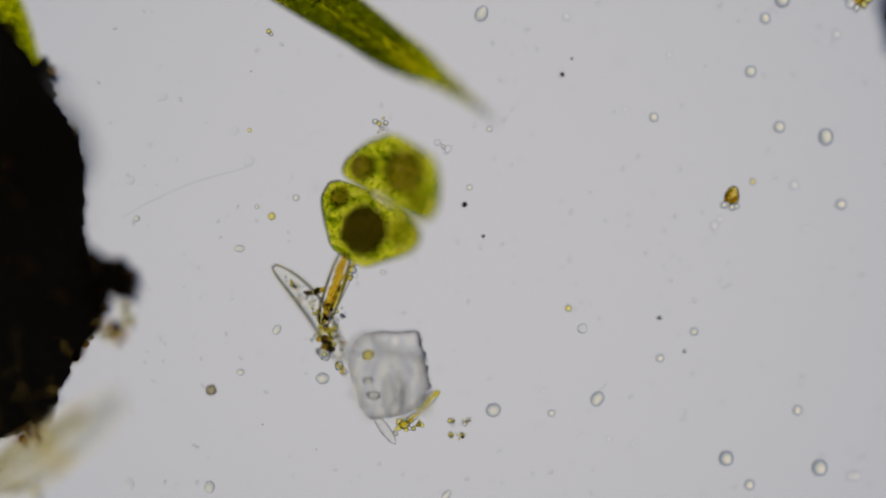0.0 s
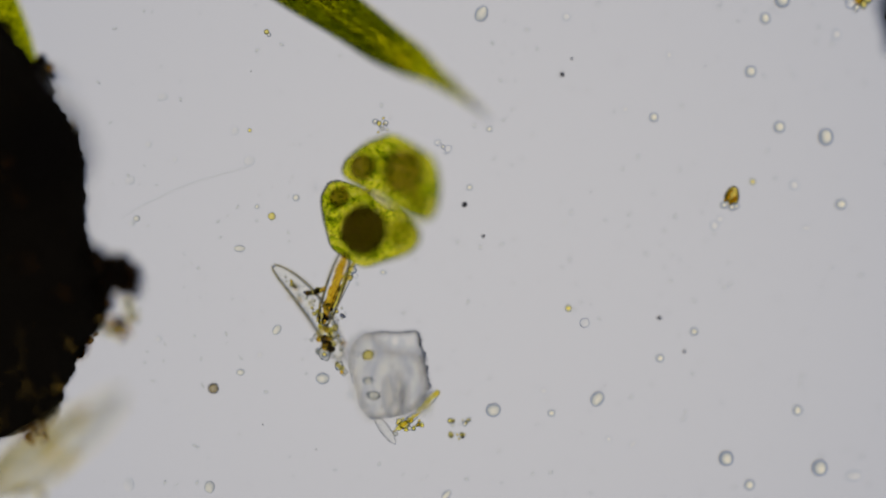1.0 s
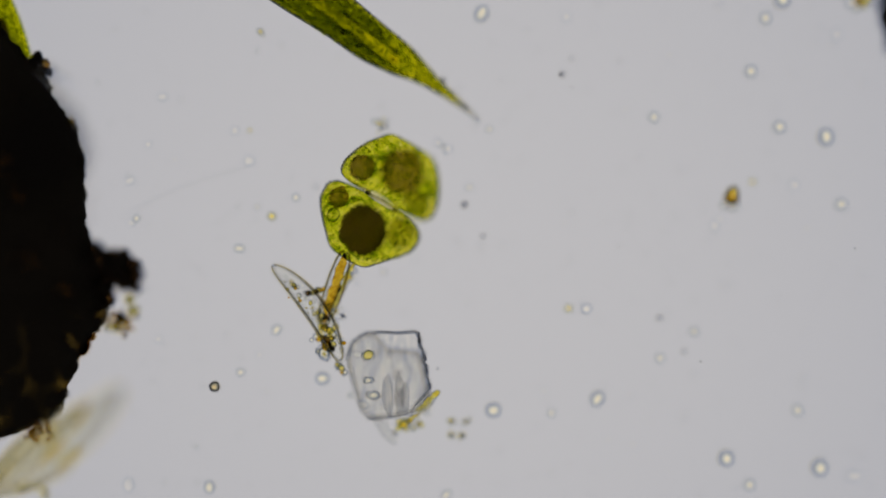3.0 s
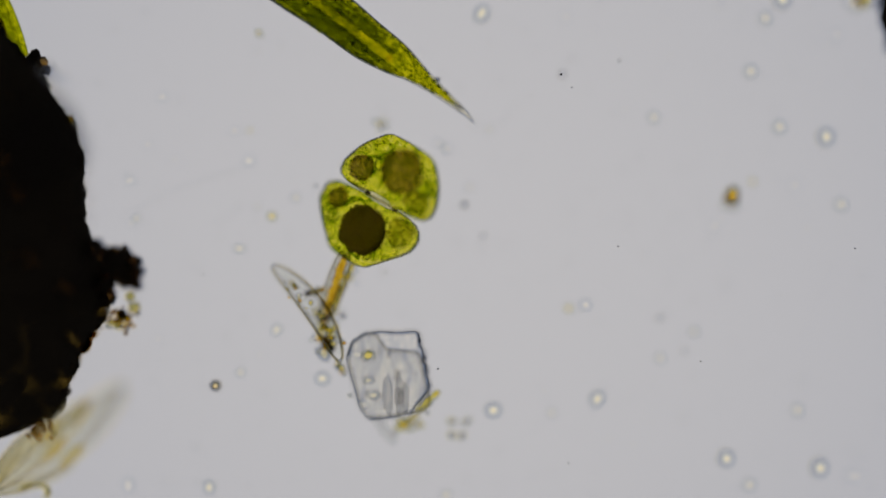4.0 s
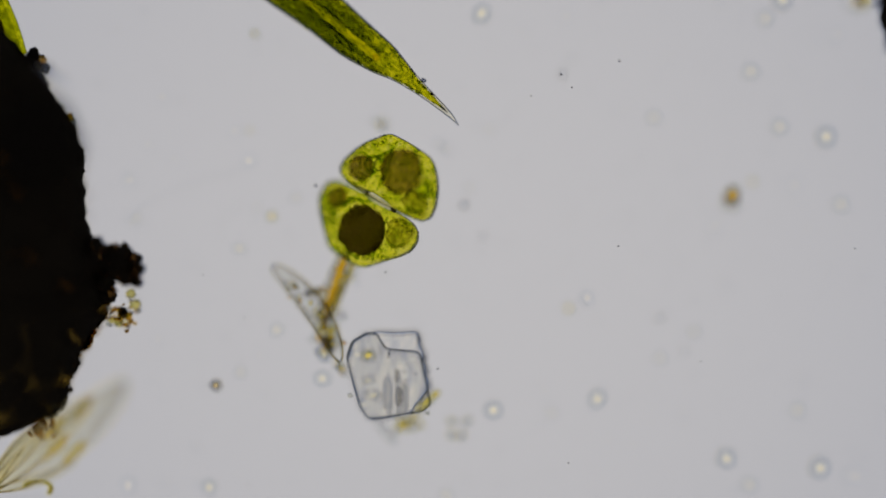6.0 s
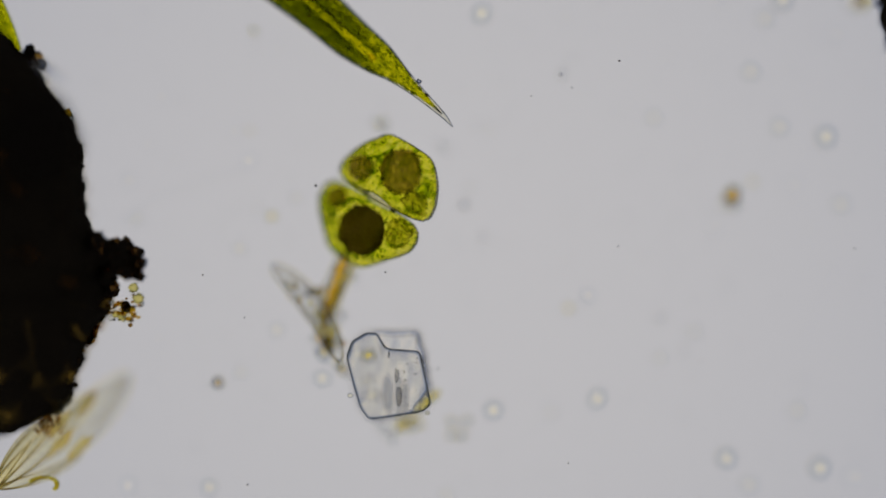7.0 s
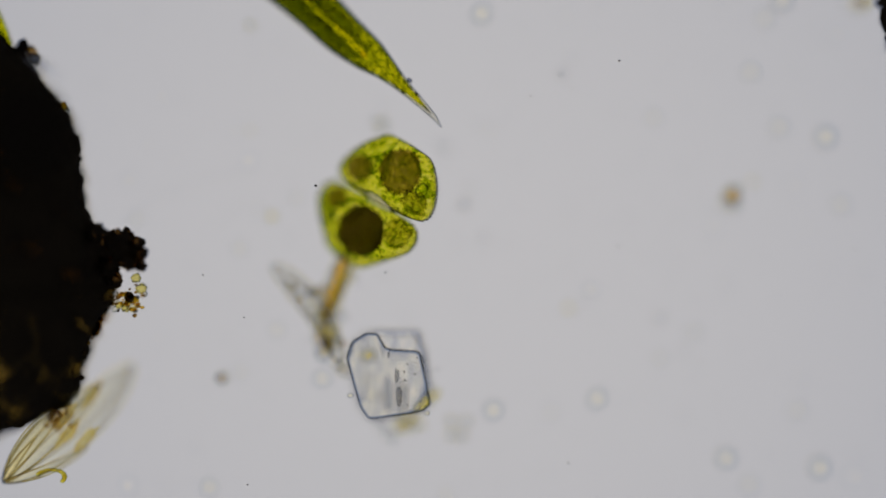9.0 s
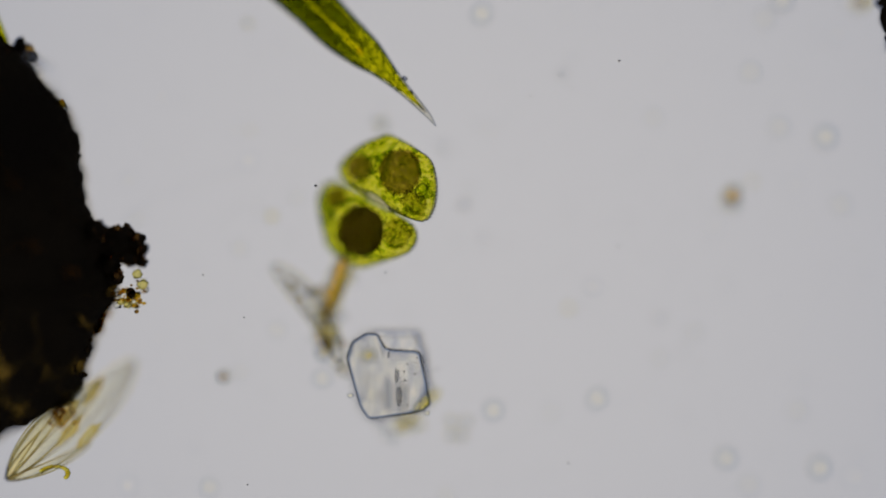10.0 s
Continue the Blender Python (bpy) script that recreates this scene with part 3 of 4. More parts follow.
def crescent_alga():
    ob = thing("crescent_alga", "long dark-green tapering crescent alga with a clear pointed tip", "alga", at(816, 220, 62))
    bm = bmesh.new()
    hollow(bm, crescent_rings(0, 0, 978, 130), crescent_rings(1.6, 6, 974, 130))
    part("cell_wall", bm, M_WALL, ob, "clear smooth cell wall", outward=False)
    bm = bmesh.new()
    loft(bm, crescent_rings(2.0, 30, 970, 130))
    part("cell_sap", bm, M_SAP, ob, "clear cell sap filling the wall")
    bm = bmesh.new()
    rings = crescent_rings(4.5, 30, 530, 110)
    for i, r in enumerate(rings):
        mid = sum(r, Vector()) / len(r)
        for k, p in enumerate(r):
            a = 2 * math.pi * k / 48
            p += (mid - p) * (1 - min(1.0, (i + 0.4) / 7) ** 0.6)
            p.z *= 1 + 0.10 * math.cos(a * 7)
            p.y += 0.05 * p.y * math.cos(a * 7)
    loft(bm, rings)
    rough_up(bm, 1.6, 0.07, 1.0, 3)
    part("chloroplast", bm, M_LEAF, ob, "ridged dark-green chloroplast")
    bm = bmesh.new()
    loft(bm, crescent_rings(4.0, 560, 920, 50))
    part("chloroplast", bm, M_LEAF, ob, "ridged dark-green chloroplast")
    bm = bmesh.new()
    rings = []
    for i in range(30):
        s = 186 + 235 * i / 29
        r = 6.5 * min(1, (i + 0.3) / 2.5, (29.3 - i) / 3) ** 0.5
        rise = knots(s, [(0, 38), (120, 30), (240, 12), (360, 0), (980, 0)]) + 20
        rings.append([Vector((-s, 1 + r * math.cos(a), rise + 0.6 * r * math.sin(a))) for a in [2 * math.pi * k / 20 for k in range(20)]])
    loft(bm, rings)
    part("axial_band", bm, M_BAND, ob, "paler yellow-green band along the axis")
    loop = [(s, 10.5) for s in range(430, 196, -6)] + [(196 - 12 * math.sin(radians(q)), 1 + 9.5 * math.cos(radians(q))) for q in range(10, 180, 17)] + [(s, -8.5) for s in range(196, 431, 6)]
    rim = thread([(-s, y + 1.5 * noise.noise(Vector((s * 0.05, y, 3))), knots(s, [(0, 38), (120, 30), (240, 12), (360, 0), (980, 0)]) + 24) for s, y in loop], 2.3, 10)
    rough_up(rim, 0.9, 0.1, 4.0, 3)
    part("band_rim", rim, M_RIDGE, ob, "dark green rim round the axial band")
    bm = bmesh.new()
    blob(bm, (-188, 1, 40), (8, 7, 6), 0.15, 1.4, 3, 3)
    part("axial_knob", bm, M_GILT, ob, "amber knob at the band's end")
    for y, s0, s1, half, z in [(-34, 200, 520, 6, 4), (-25, 170, 530, 8, 16), (-16, 195, 530, 7, 22), (17, 185, 530, 7, 22), (26, 175, 520, 6, 14), (34, 215, 530, 6, 6), (-30, 205, 480, 7, -14),
                               (0, 425, 540, 8, 20), (-3, 230, 520, 9, -26), (6, 260, 500, 8, -30), (-10, 240, 520, 5, 24), (10, 250, 520, 5, 24), (-18, 200, 520, 8, -20), (19, 190, 520, 7, -22), (-15, 150, 330, 5, -8), (14, 140, 320, 4, -8), (28, 230, 500, 7, -16)]:
        bm = bmesh.new()
        rings = []
        for i in range(40):
            f = i / 39
            s = s0 + (s1 - s0) * f
            h = knots(s, [(0, 1.0), (100, 13), (139, 20.5), (180, 31), (245, 38.5), (400, 46), (560, 49)]) / 46
            rise = knots(s, [(0, 38), (120, 30), (240, 12), (360, 0), (980, 0)]) + z * h
            r = half * max(0.03, 4 * f * (1 - f)) ** 0.35 * (1 + 0.7 * noise.noise(Vector((s * 0.06, y, 0))))
            c = y * h + 5 * noise.noise(Vector((s * 0.035, y * 3, 1)))
            rings.append([Vector((-s, c + r * math.cos(a), rise + r * math.sin(a))) for a in [2 * math.pi * k / 12 for k in range(12)]])
        loft(bm, rings)
        part("ridge", bm, M_RIDGE, ob, "dark lengthwise chloroplast ridge")
    rnd = random.Random(31)
    bm = bmesh.new()
    for i in range(800):
        s = rnd.uniform(85, 520)
        h = knots(s, [(0, 1.0), (75, 9.8), (100, 13), (139, 20.5), (180, 31), (245, 38.5), (400, 46), (560, 49)]) - 4
        c = knots(s, [(0, 0), (75, -6.5), (139, -7.7), (180, -5.5), (245, -1.5), (400, 0), (560, 6)])
        a, r = rnd.uniform(0, 6.28), rnd.uniform(1.2, 2.6)
        rise = knots(s, [(0, 38), (120, 30), (240, 12), (360, 0), (980, 0)])
        blob(bm, (-s, -c + h * math.cos(a), rise + 0.9 * h * math.sin(a)), (r * 1.5, r, r), 0, 1, i, 1)
    tagged(part("granules", bm, M_GRANULE, ob), kind="stuff")
    bm = bmesh.new()
    blob(bm, (-72, 13, 36), (4, 3, 3), 0.3, 1.4, 1, 2)
    part("vacuole_grain", bm, M_PYRENOID, ob, "dark grain near the tip")
    bm = bmesh.new()
    blob(bm, (-98, 22, 36), (5, 4, 4), 0.4, 1.4, 1, 2)
    part("scrap", bm, M_CHIP, ob, "grey scrap on the wall")
    return ob


# ---- the crystal ----
def crystal():
    ob = thing("mineral_crystal", "clear glassy block-shaped mineral crystal with a chipped corner", "crystal", at(690, 665))

    def slab(corners, z0, z1, edge, cuts, dome):
        """An upright block with its outline's corners trimmed and its upper and lower edges rounded off."""
        for _ in range(cuts):
            corners = [(a[0] + (b[0] - a[0]) * f, a[1] + (b[1] - a[1]) * f) for a, b in zip(corners, corners[1:] + corners[:1]) for f in (0.12, 0.88)]
        pts = [Vector((x - 690, 665 - y)) for x, y in corners]
        inward = []
        for i, p in enumerate(pts):
            d = (pts[(i + 1) % len(pts)] - pts[i - 1]).normalized()
            inward.append(Vector((d.y, -d.x)))
        bm = bmesh.new()
        steps = [(0.0, 1.0), (0.12, 0.55), (0.4, 0.2), (1.0, 0.0)]
        rings = [[Vector((*(p + q * edge * 0.85 * i), z)) for p, q in zip(pts, inward)]
                 for z, i in [(z0 + edge * h, i) for h, i in steps] + [(z1 - edge * h, i) for h, i in reversed(steps)]]
        mid = sum(pts, Vector((0, 0))) / len(pts)

        def cap(ring, rise):
            return [[Vector((*(mid + (p.xy - mid) * f), p.z + rise * (1 - f * f))) for p in ring] for f in (0.94, 0.85, 0.72, 0.56, 0.38, 0.2, 0.03)]

        loft(bm, cap(rings[0], -1.0)[::-1] + rings + cap(rings[-1], dome))
        return bm

    bm = slab([(614, 640), (626, 606), (648, 590), (672, 586), (704, 588), (737, 585), (746, 601), (744, 612), (750, 622), (749, 640), (755, 648), (754, 664), (760, 672), (759, 688), (741, 711),
               (728, 729), (700, 738), (655, 744), (638, 724), (624, 676)], 3, 60, 5, 1, 0.6)
    part("block", bm, M_CRYSTAL, ob, "clear lower block with a ragged side", smooth=False)
    bm = slab([(612, 632), (622, 604), (648, 588), (668, 590), (684, 617), (744, 621), (752, 660), (764, 716), (748, 730), (653, 744), (637, 723), (623, 674)], 63, 96, 7, 2, 4.0)
    part("block", bm, M_CRYSTAL, ob, "clear upper block with rounded edges and a notch", smooth=False)
    for x, y, r, z, m, nm in [(653, 630, 11, 10, M_GOLD, "golden droplet inclusion"), (663, 699, 9, 8, M_OIL, "droplet inclusion"), (634, 628, 8, 20, M_PALE, "droplet inclusion"),
                              (655, 672, 7, 14, M_OILLET, "droplet inclusion"), (645, 716, 9, 24, M_PALE, "droplet inclusion"),
                              (756, 731, 5, 98, M_OILLET, "small droplet stuck to the corner"), (620, 700, 5, 88, M_OILLET, "small droplet stuck to the side")]:
        bm = bmesh.new()
        blob(bm, (x - 690, 665 - y, z), (r, r * 0.85, r * 0.6), 0.12, 1.8, x, 4)
        part("inclusion", bm, m, ob, nm)
    for x, y, r, tall, z in [(702, 665, 4, 11, 95), (706, 702, 5, 16, 94), (688, 628, 2, 5, 92)]:
        bm = bmesh.new()
        blob(bm, (x - 690, 665 - y, z), (r, tall, 3.0), 0.6, 1.7, x, 4)
        part("crack", bm, M_CRACK, ob, "dark upright crack inside the crystal")
    # long grey-tinted clear bodies that make the crystal's soft upright streaks
    for x, y, r, tall, z in [(686, 700, 9, 32, 40), (707, 698, 8, 36, 34), (717, 704, 6, 26, 44)]:
        bm = bmesh.new()
        blob(bm, (x - 690, 665 - y, z), (r, tall, 4.0), 0.3, 1.4, x, 4)
        part("streak", bm, M_STREAK, ob, "soft grey upright streak inside the crystal")
    rnd = random.Random(17)
    for i in range(12):
        bm = bmesh.new()
        r = rnd.uniform(0.6, 1.8)
        blob(bm, (rnd.uniform(20, 55), rnd.uniform(-60, 35), 98), (r * 1.6, r, r * 0.6), 0.4, 1.5, i, 2, rnd.uniform(0, 3))
        part("pit", bm, M_CRACK, ob)
    for i in range(26):
        bm = bmesh.new()
        f = 0.72 * i / 25
        r = rnd.uniform(1.2, 3.6)
        blob(bm, (740 + 25 * f + rnd.uniform(-2, 2) + (3 if f > 0.15 else 0) - 690, 665 - (592 + 138 * f), rnd.uniform(12, 58)), (r * 0.8, r * 1.4, r * 1.2), 0.5, 1.6, i, 3)
        part("chip", bm, M_CHIP, ob, "dark chip on the ragged side")
    return ob


# ---- diatoms and crumbs between the desmid and the crystal ----
def pennate(label, a, b, half, deep, fill=None, bow=0.0, blunt=0.6, group=""):
    mid = (Vector(a) + Vector(b)) / 2
    ob = thing("diatom", label, "diatom", at(mid.x, mid.y, 0), group)

    def loc(p):
        return (p[0] - mid.x, mid.y - p[1], p[2])

    shell_part(ob, loc(a), loc(b), half, deep, bow, blunt)
    if half > 10:
        rim = boat(loc(a), loc(b), half, deep, bow, blunt)
        for k, lift in ((0, deep * 1.2), (14, deep * 1.2), (0, -deep), (14, -deep)):
            part("rib", thread([r[k] + Vector((0, 0, lift)) for r in rim], 1.1), M_RIB, ob, "fine olive edge rib")
    if fill:
        bm = bmesh.new()
        loft(bm, boat(loc(a), loc(b), half * 0.66, deep * 0.5, bow, 0.45, 0.86))
        rough_up(bm, 3.2, 0.09, half, 4)
        part("plastid", bm, fill, ob, "golden-brown plastid")
    return ob


def grain_heap(name, label, category, spots, z=8):
    x0 = sum(s[0] for s in spots) / len(spots)
    y0 = sum(s[1] for s in spots) / len(spots)
    ob = thing(name, label, category, at(x0, y0, floor_z(x0)))
    for i, (x, y, r, m) in enumerate(spots):
        bm = bmesh.new()
        blob(bm, (x - x0, y0 - y, z + r * 0.3 * math.sin(i * 2.1)), (r, r * 0.85, r * 0.8), 0.22, 1.3, i * 1.3, 3, i)
        part("grain", bm, m, ob)
    return ob


D_DESMID = desmid()
D_CRESCENT = crescent_alga()
D_CLUMP = debris_clump()
D_GREEN = green_cell_behind()
D_FAN = diatom_fan()
crystal()
pennate("clear half-moon diatom shell with a rounded tip, caught among crumbs", (483, 470, 24), (603, 640, 62), 20, 15, None, -16, 0.52)
pennate("golden-brown pennate diatom leaning under the desmid", (612, 446, 42), (571, 576, 16), 16, 11, M_AMBER, 0, 0.3)
pennate("narrow pale diatom beside the golden-brown one", (627, 464, 34), (586, 552, 14), 8, 7, M_YELLOW, 0, 0.4)
pennate("slender golden diatom against the crystal's foot", (777, 692, 30), (738, 727, 22), 9, 7, M_YELLOW)
pennate("slender golden diatom lying along the crystal's lower edge", (746, 728, 16), (695, 765, 10), 7, 5, M_YELLOW)
pennate("clear pointed diatom under the crystal", (662, 733, 3), (700, 786, 7), 9, 6, None, 0, 0.5)
grain_heap("debris_heap", "heap of brown and glassy crumbs at the diatoms' foot", "debris",
           [(583, 609, 5.5, M_DARK), (577, 612, 10, M_AMBER), (588, 617, 6, M_CRUMB), (576, 602, 9, M_CRUMB), (545, 519, 6, M_CRUMB), (553, 518, 5, M_GOLD), (563, 514, 7, M_GOLD), (572, 512, 5, M_AMBER), (575, 626, 13, M_OILLET), (566, 590, 7, M_GILT), (584, 586, 8, M_YELLOW), (594, 580, 7, M_GOLD), (572, 622, 12, M_PALE), (566, 600, 7, M_AMBER), (590, 592, 9, M_OIL), (560, 596, 6, M_OIL), (584, 618, 7, M_CRUMB),
            (604, 604, 8, M_PALE), (576, 582, 8, M_GILT), (570, 560, 8, M_GOLD), (560, 516, 6, M_CRUMB), (550, 519, 4, M_CHIP), (568, 514, 5, M_GOLD), (600, 648, 8, M_OIL), (597, 645, 5, M_GOLD), (604, 651, 6, M_GOLD), (611, 659, 5, M_OIL), (605, 659, 4, M_AMBER), (609, 664, 3, M_OIL)], 26)
_r = random.Random(8)
grain_heap("debris_heap", "fine glassy crumbs caught among the diatoms", "debris",
           [(500 + 100 * f + _r.gauss(0, 7), 490 + 112 * f + _r.gauss(0, 6), _r.uniform(2, 5), _r.choice((M_OIL, M_PALE, M_OIL, M_AMBER, M_GOLD)))
            for f in [_r.random() ** 0.7 for _ in range(26)]], 46)
grain_heap("debris_heap", "clear and olive crumbs lying inside the half-moon shell", "debris",
           [(500 + 76 * f + g * 46 * f + _r.gauss(0, 2), 486 + 92 * f - g * 22 * f + _r.gauss(0, 2), _r.uniform(1.6, 4.2), _r.choice((M_OIL, M_OILLET, M_PALE, M_PALE, M_GOLD, M_CHIP)))
            for f, g in [(_r.random() ** 0.6, _r.random()) for _ in range(64)]], 20)
grain_heap("debris_heap", "golden granular crumbs round the foot of the golden-brown diatom", "debris",
           [(_r.gauss(574, 9), _r.gauss(560, 14), _r.uniform(2.0, 5.5), _r.choice((M_GOLD, M_YELLOW, M_PALE, M_OILLET))) for _ in range(22)], 18)
grain_heap("debris_heap", "small glassy and brown crumbs round the heap", "debris",
           [(_r.gauss(584, 13), _r.gauss(598, 17), _r.uniform(2.5, 6), _r.choice((M_OIL, M_PALE, M_GOLD, M_OIL, M_OILLET))) for _ in range(26)], 30)
grain_heap("grain_cluster", "little cluster of glassy grains beside the diatom", "debris",
           [(624, 478, 8, M_OIL), (620, 492, 6, M_GOLD), (629, 488, 5, M_PALE), (633, 503, 4, M_PALE)], 12)
grain_heap("grain_cluster", "golden grains at the crystal's foot", "debris",
           [(716, 752, 9, M_GOLD), (706, 746, 6, M_GOLD), (722, 744, 5, M_OIL), (700, 768, 5, M_OIL)]
           + [(_r.uniform(694, 748), _r.gauss(753, 5), _r.uniform(2.5, 5), _r.choice((M_GOLD, M_OIL, M_YELLOW, M_OILLET))) for _ in range(14)], 10)
grain_heap("grain_cluster", "four-lobed cluster of golden grains on the slide", "debris",
           [(797, 745, 5, M_GOLD), (823, 750, 5, M_OIL), (798, 770, 6, M_GOLD), (818, 770, 5, M_GOLD), (819, 774, 3, M_DARK)]
           + [(cx + _r.gauss(0, 4), cy + _r.gauss(0, 3.5), _r.uniform(1.8, 3.8), _r.choice((M_OILLET, M_OILLET, M_GOLD, M_PALE)))
              for cx, cy, n in [(801, 748, 9), (826, 747, 8), (801, 769, 4), (817, 770, 5)] for _ in range(n)], 8)
grain_heap("grain_cluster", "loose cluster of glassy grains above the desmid", "debris",
           [(664, 215, 5, M_OIL), (671, 219, 5, M_GOLD), (683, 218, 5, M_OIL), (676, 228, 5, M_OIL)]
           + [(_r.gauss(676, 9), _r.gauss(218, 9), _r.uniform(1.6, 3.6), _r.choice((M_PALE, M_PALE, M_OILLET, M_PALE, M_GOLD))) for _ in range(13)], 7)
grain_heap("grain_cluster", "pale pair of grains beside the desmid", "debris",
           [(775, 253, 6, M_PALE), (793, 264, 7, M_PALE), (784, 260, 4, M_OIL), (788, 272, 4, M_PALE)], 7)


def mineral_grain():
    ob = thing("mineral_grain", "angular golden-brown mineral grain with glassy beads at its foot", "mineral", at(1295, 347, floor_z(1295)))
    bm = bmesh.new()
    for x, y, z in [(-16, 4, 10), (-10, -12, 12), (2, -20, 14), (12, -16, 12), (15, 2, 14), (11, 15, 10), (-6, 14, 8), (0, -2, 30), (6, 4, 28), (-4, 6, 3), (6, -8, 3), (-8, 2, 22)]:
        bm.verts.new((x, -y, z))
    made = bmesh.ops.convex_hull(bm, input=bm.verts[:])
    bmesh.ops.delete(bm, geom=[g for g in made["geom_interior"] if isinstance(g, bmesh.types.BMVert)], context="VERTS")
    bmesh.ops.bevel(bm, geom=bm.edges[:], offset=1.6, segments=2, affect="EDGES")
    part("grain", bm, M_TOPAZ, ob, "golden-brown faceted grain", smooth=False)
    for x, y, z, r in [(-8, 4, 16, 5), (2, 8, 14, 6), (-4, -6, 18, 4)]:
        bm = bmesh.new()
        blob(bm, (x, -y, z), (r * 1.6, r * 0.7, r * 0.5), 0.5, 1.6, x, 3, 0.8)
        part("inclusion", bm, M_AMBER, ob, "dark vein inside the grain")
    for x, y, r in [(-14, 16, 6), (0, 20, 6), (8, 18, 5)]:
        bm = bmesh.new()
        blob(bm, (x, -y, r), (r, r, r), 0.1, 1, x, 3)
        part("bead", bm, M_OIL, ob, "glassy bead")


mineral_grain()
grain_heap("debris_heap", "heap of glassy and brown grains at the field's edge", "debris",
           [(1505, 8, 9, M_PALE), (1516, 14, 7, M_OIL), (1528, 8, 8, M_GOLD), (1520, 0, 9, M_AMBER), (1536, -2, 10, M_GOLD), (1500, -4, 8, M_PALE), (1512, 20, 4, M_PALE)], 10)


def humus_lump():
    ob = thing("debris_heap", "tall dark humus lump standing on the glass at the field's edge", "debris", at(1592, 36, floor_z(1592)))
    for i, (x, y, z, r) in enumerate([(6, 0, 24, 28), (0, -6, 62, 30), (4, 4, 104, 30), (-2, 0, 148, 32), (0, 0, 184, 34), (-6, 40, 180, 20), (-14, -32, 176, 26), (-4, 24, 140, 22)]):
        bm = bmesh.new()
        blob(bm, (x, -y, z), (r, r * 0.85, r * 0.8), 0.3, 1.3, i * 1.3, 4, i)
        part("lump", bm, M_PEAT, ob)


humus_lump()


# ---- droplets and specks scattered on the slide ----
def droplet(x, y, rx, ry, mat, label, turn=0.0, z=None):
    bm = bmesh.new()
    r = min(rx, ry)
    for v in blob(bm, (0, 0, 0), (rx, ry, 1.0), 0.0, 1.0, x, 4, turn):
        v.co.z = math.copysign(v.co.z * v.co.z, v.co.z) * r * 0.5
        v.co *= 1 + 0.06 * noise.noise(Vector((v.co.x / r, v.co.y / r, x * 0.37)))
        v.co.z += r * 0.51
    ob = part("droplet", bm, mat, None, "", at(x, y, floor_z(x)))
    return tagged(ob, label, "droplet", "droplets scattered on the slide")


OILY, FAINT, GOLDEN = "small round oily droplet with a bright middle", "faint pale droplet lying on the glass", "tiny golden droplet lying on the glass"
for x, y, rx, ry, turn in [(852, 25, 11, 15, -0.5), (1461, 243, 13, 15, 0), (1354, 33, 9, 10, 0), (1384, 1, 13, 13, 0), (1328, 127, 10, 10, 0), (1379, 225, 10, 10, 0),
                           (1157, 208, 8, 8, 0), (873, 726, 13, 12, 0), (1057, 706, 11, 14, -0.6), (571, 670, 12, 10, 0), (1450, 828, 14, 14, 0),
                           (1285, 811, 13, 13, 0), (1326, 858, 9, 9, 0), (976, 731, 6, 6, 0), (1228, 587, 7, 7, 0), (1168, 634, 7, 7, 0), (1488, 362, 10, 9, 0),
                           (524, 350, 6, 6, 0), (1411, 726, 8, 9, 0), (371, 862, 9, 11, 0), (490, 584, 7, 10, -0.6), (426, 659, 7, 6, 0), (424, 440, 10, 6, 0),
                           (242, 387, 6, 6, 0), (831, 332, 5, 5, 0), (455, 366, 4, 4, 0), (866, 229, 5, 5, 0), (790, 876, 6, 10, -0.8), (678, 482, 4, 4, 0)]:
    droplet(x, y, rx, ry, M_OIL if rx > 10 else M_OILLET, OILY, turn)
for x, y, rx, ry, turn in [(1405, 328, 8, 8, 0), (1426, 404, 9, 5, 0), (1002, 30, 7, 7, 0), (288, 172, 9, 7, 0), (263, 256, 6, 6, 0),
                           (310, 283, 5, 5, 0), (230, 320, 10, 7, 0.4), (228, 858, 10, 13, 0), (416, 232, 7, 7, 0), (441, 285, 10, 9, 0), (1120, 786, 9, 4, 0.9),
                           (1510, 842, 14, 9, 0), (281, 600, 6, 6, 0), (1077, 777, 5, 5, 0), (1184, 98, 5, 6, 0), (1264, 400, 7, 8, 0), (1274, 388, 6, 5, 0),
                           (233, 395, 7, 6, 0), (1106, 194, 5, 5, 0), (1000, 394, 4, 4, 0), (962, 692, 5, 5, 0), (460, 628, 5, 5, 0), (1480, 62, 8, 8, 0)]:
    droplet(x, y, rx, ry, M_PALE, FAINT, turn)
for x, y, r in [(1006, 546, 6), (481, 383, 7), (1332, 322, 5), (442, 231, 3.5)]:
    droplet(x, y, r, r, M_GOLD, GOLDEN)
for x, y, rx, ry in [(822, 363, 5, 5), (855, 418, 3, 3), (1167, 563, 5, 3), (1211, 622, 3, 3), (995, 132, 4, 4), (1012, 104, 3, 2)]:
    bm = bmesh.new()
    blob(bm, (0, 0, 4), (rx, ry, 3.5), 0.4, 1.5, x, 2)
    tagged(part("speck", bm, M_DARK, None, "", at(x, y, floor_z(x))), "tiny dark opaque speck on the glass", "speck", "dark specks")


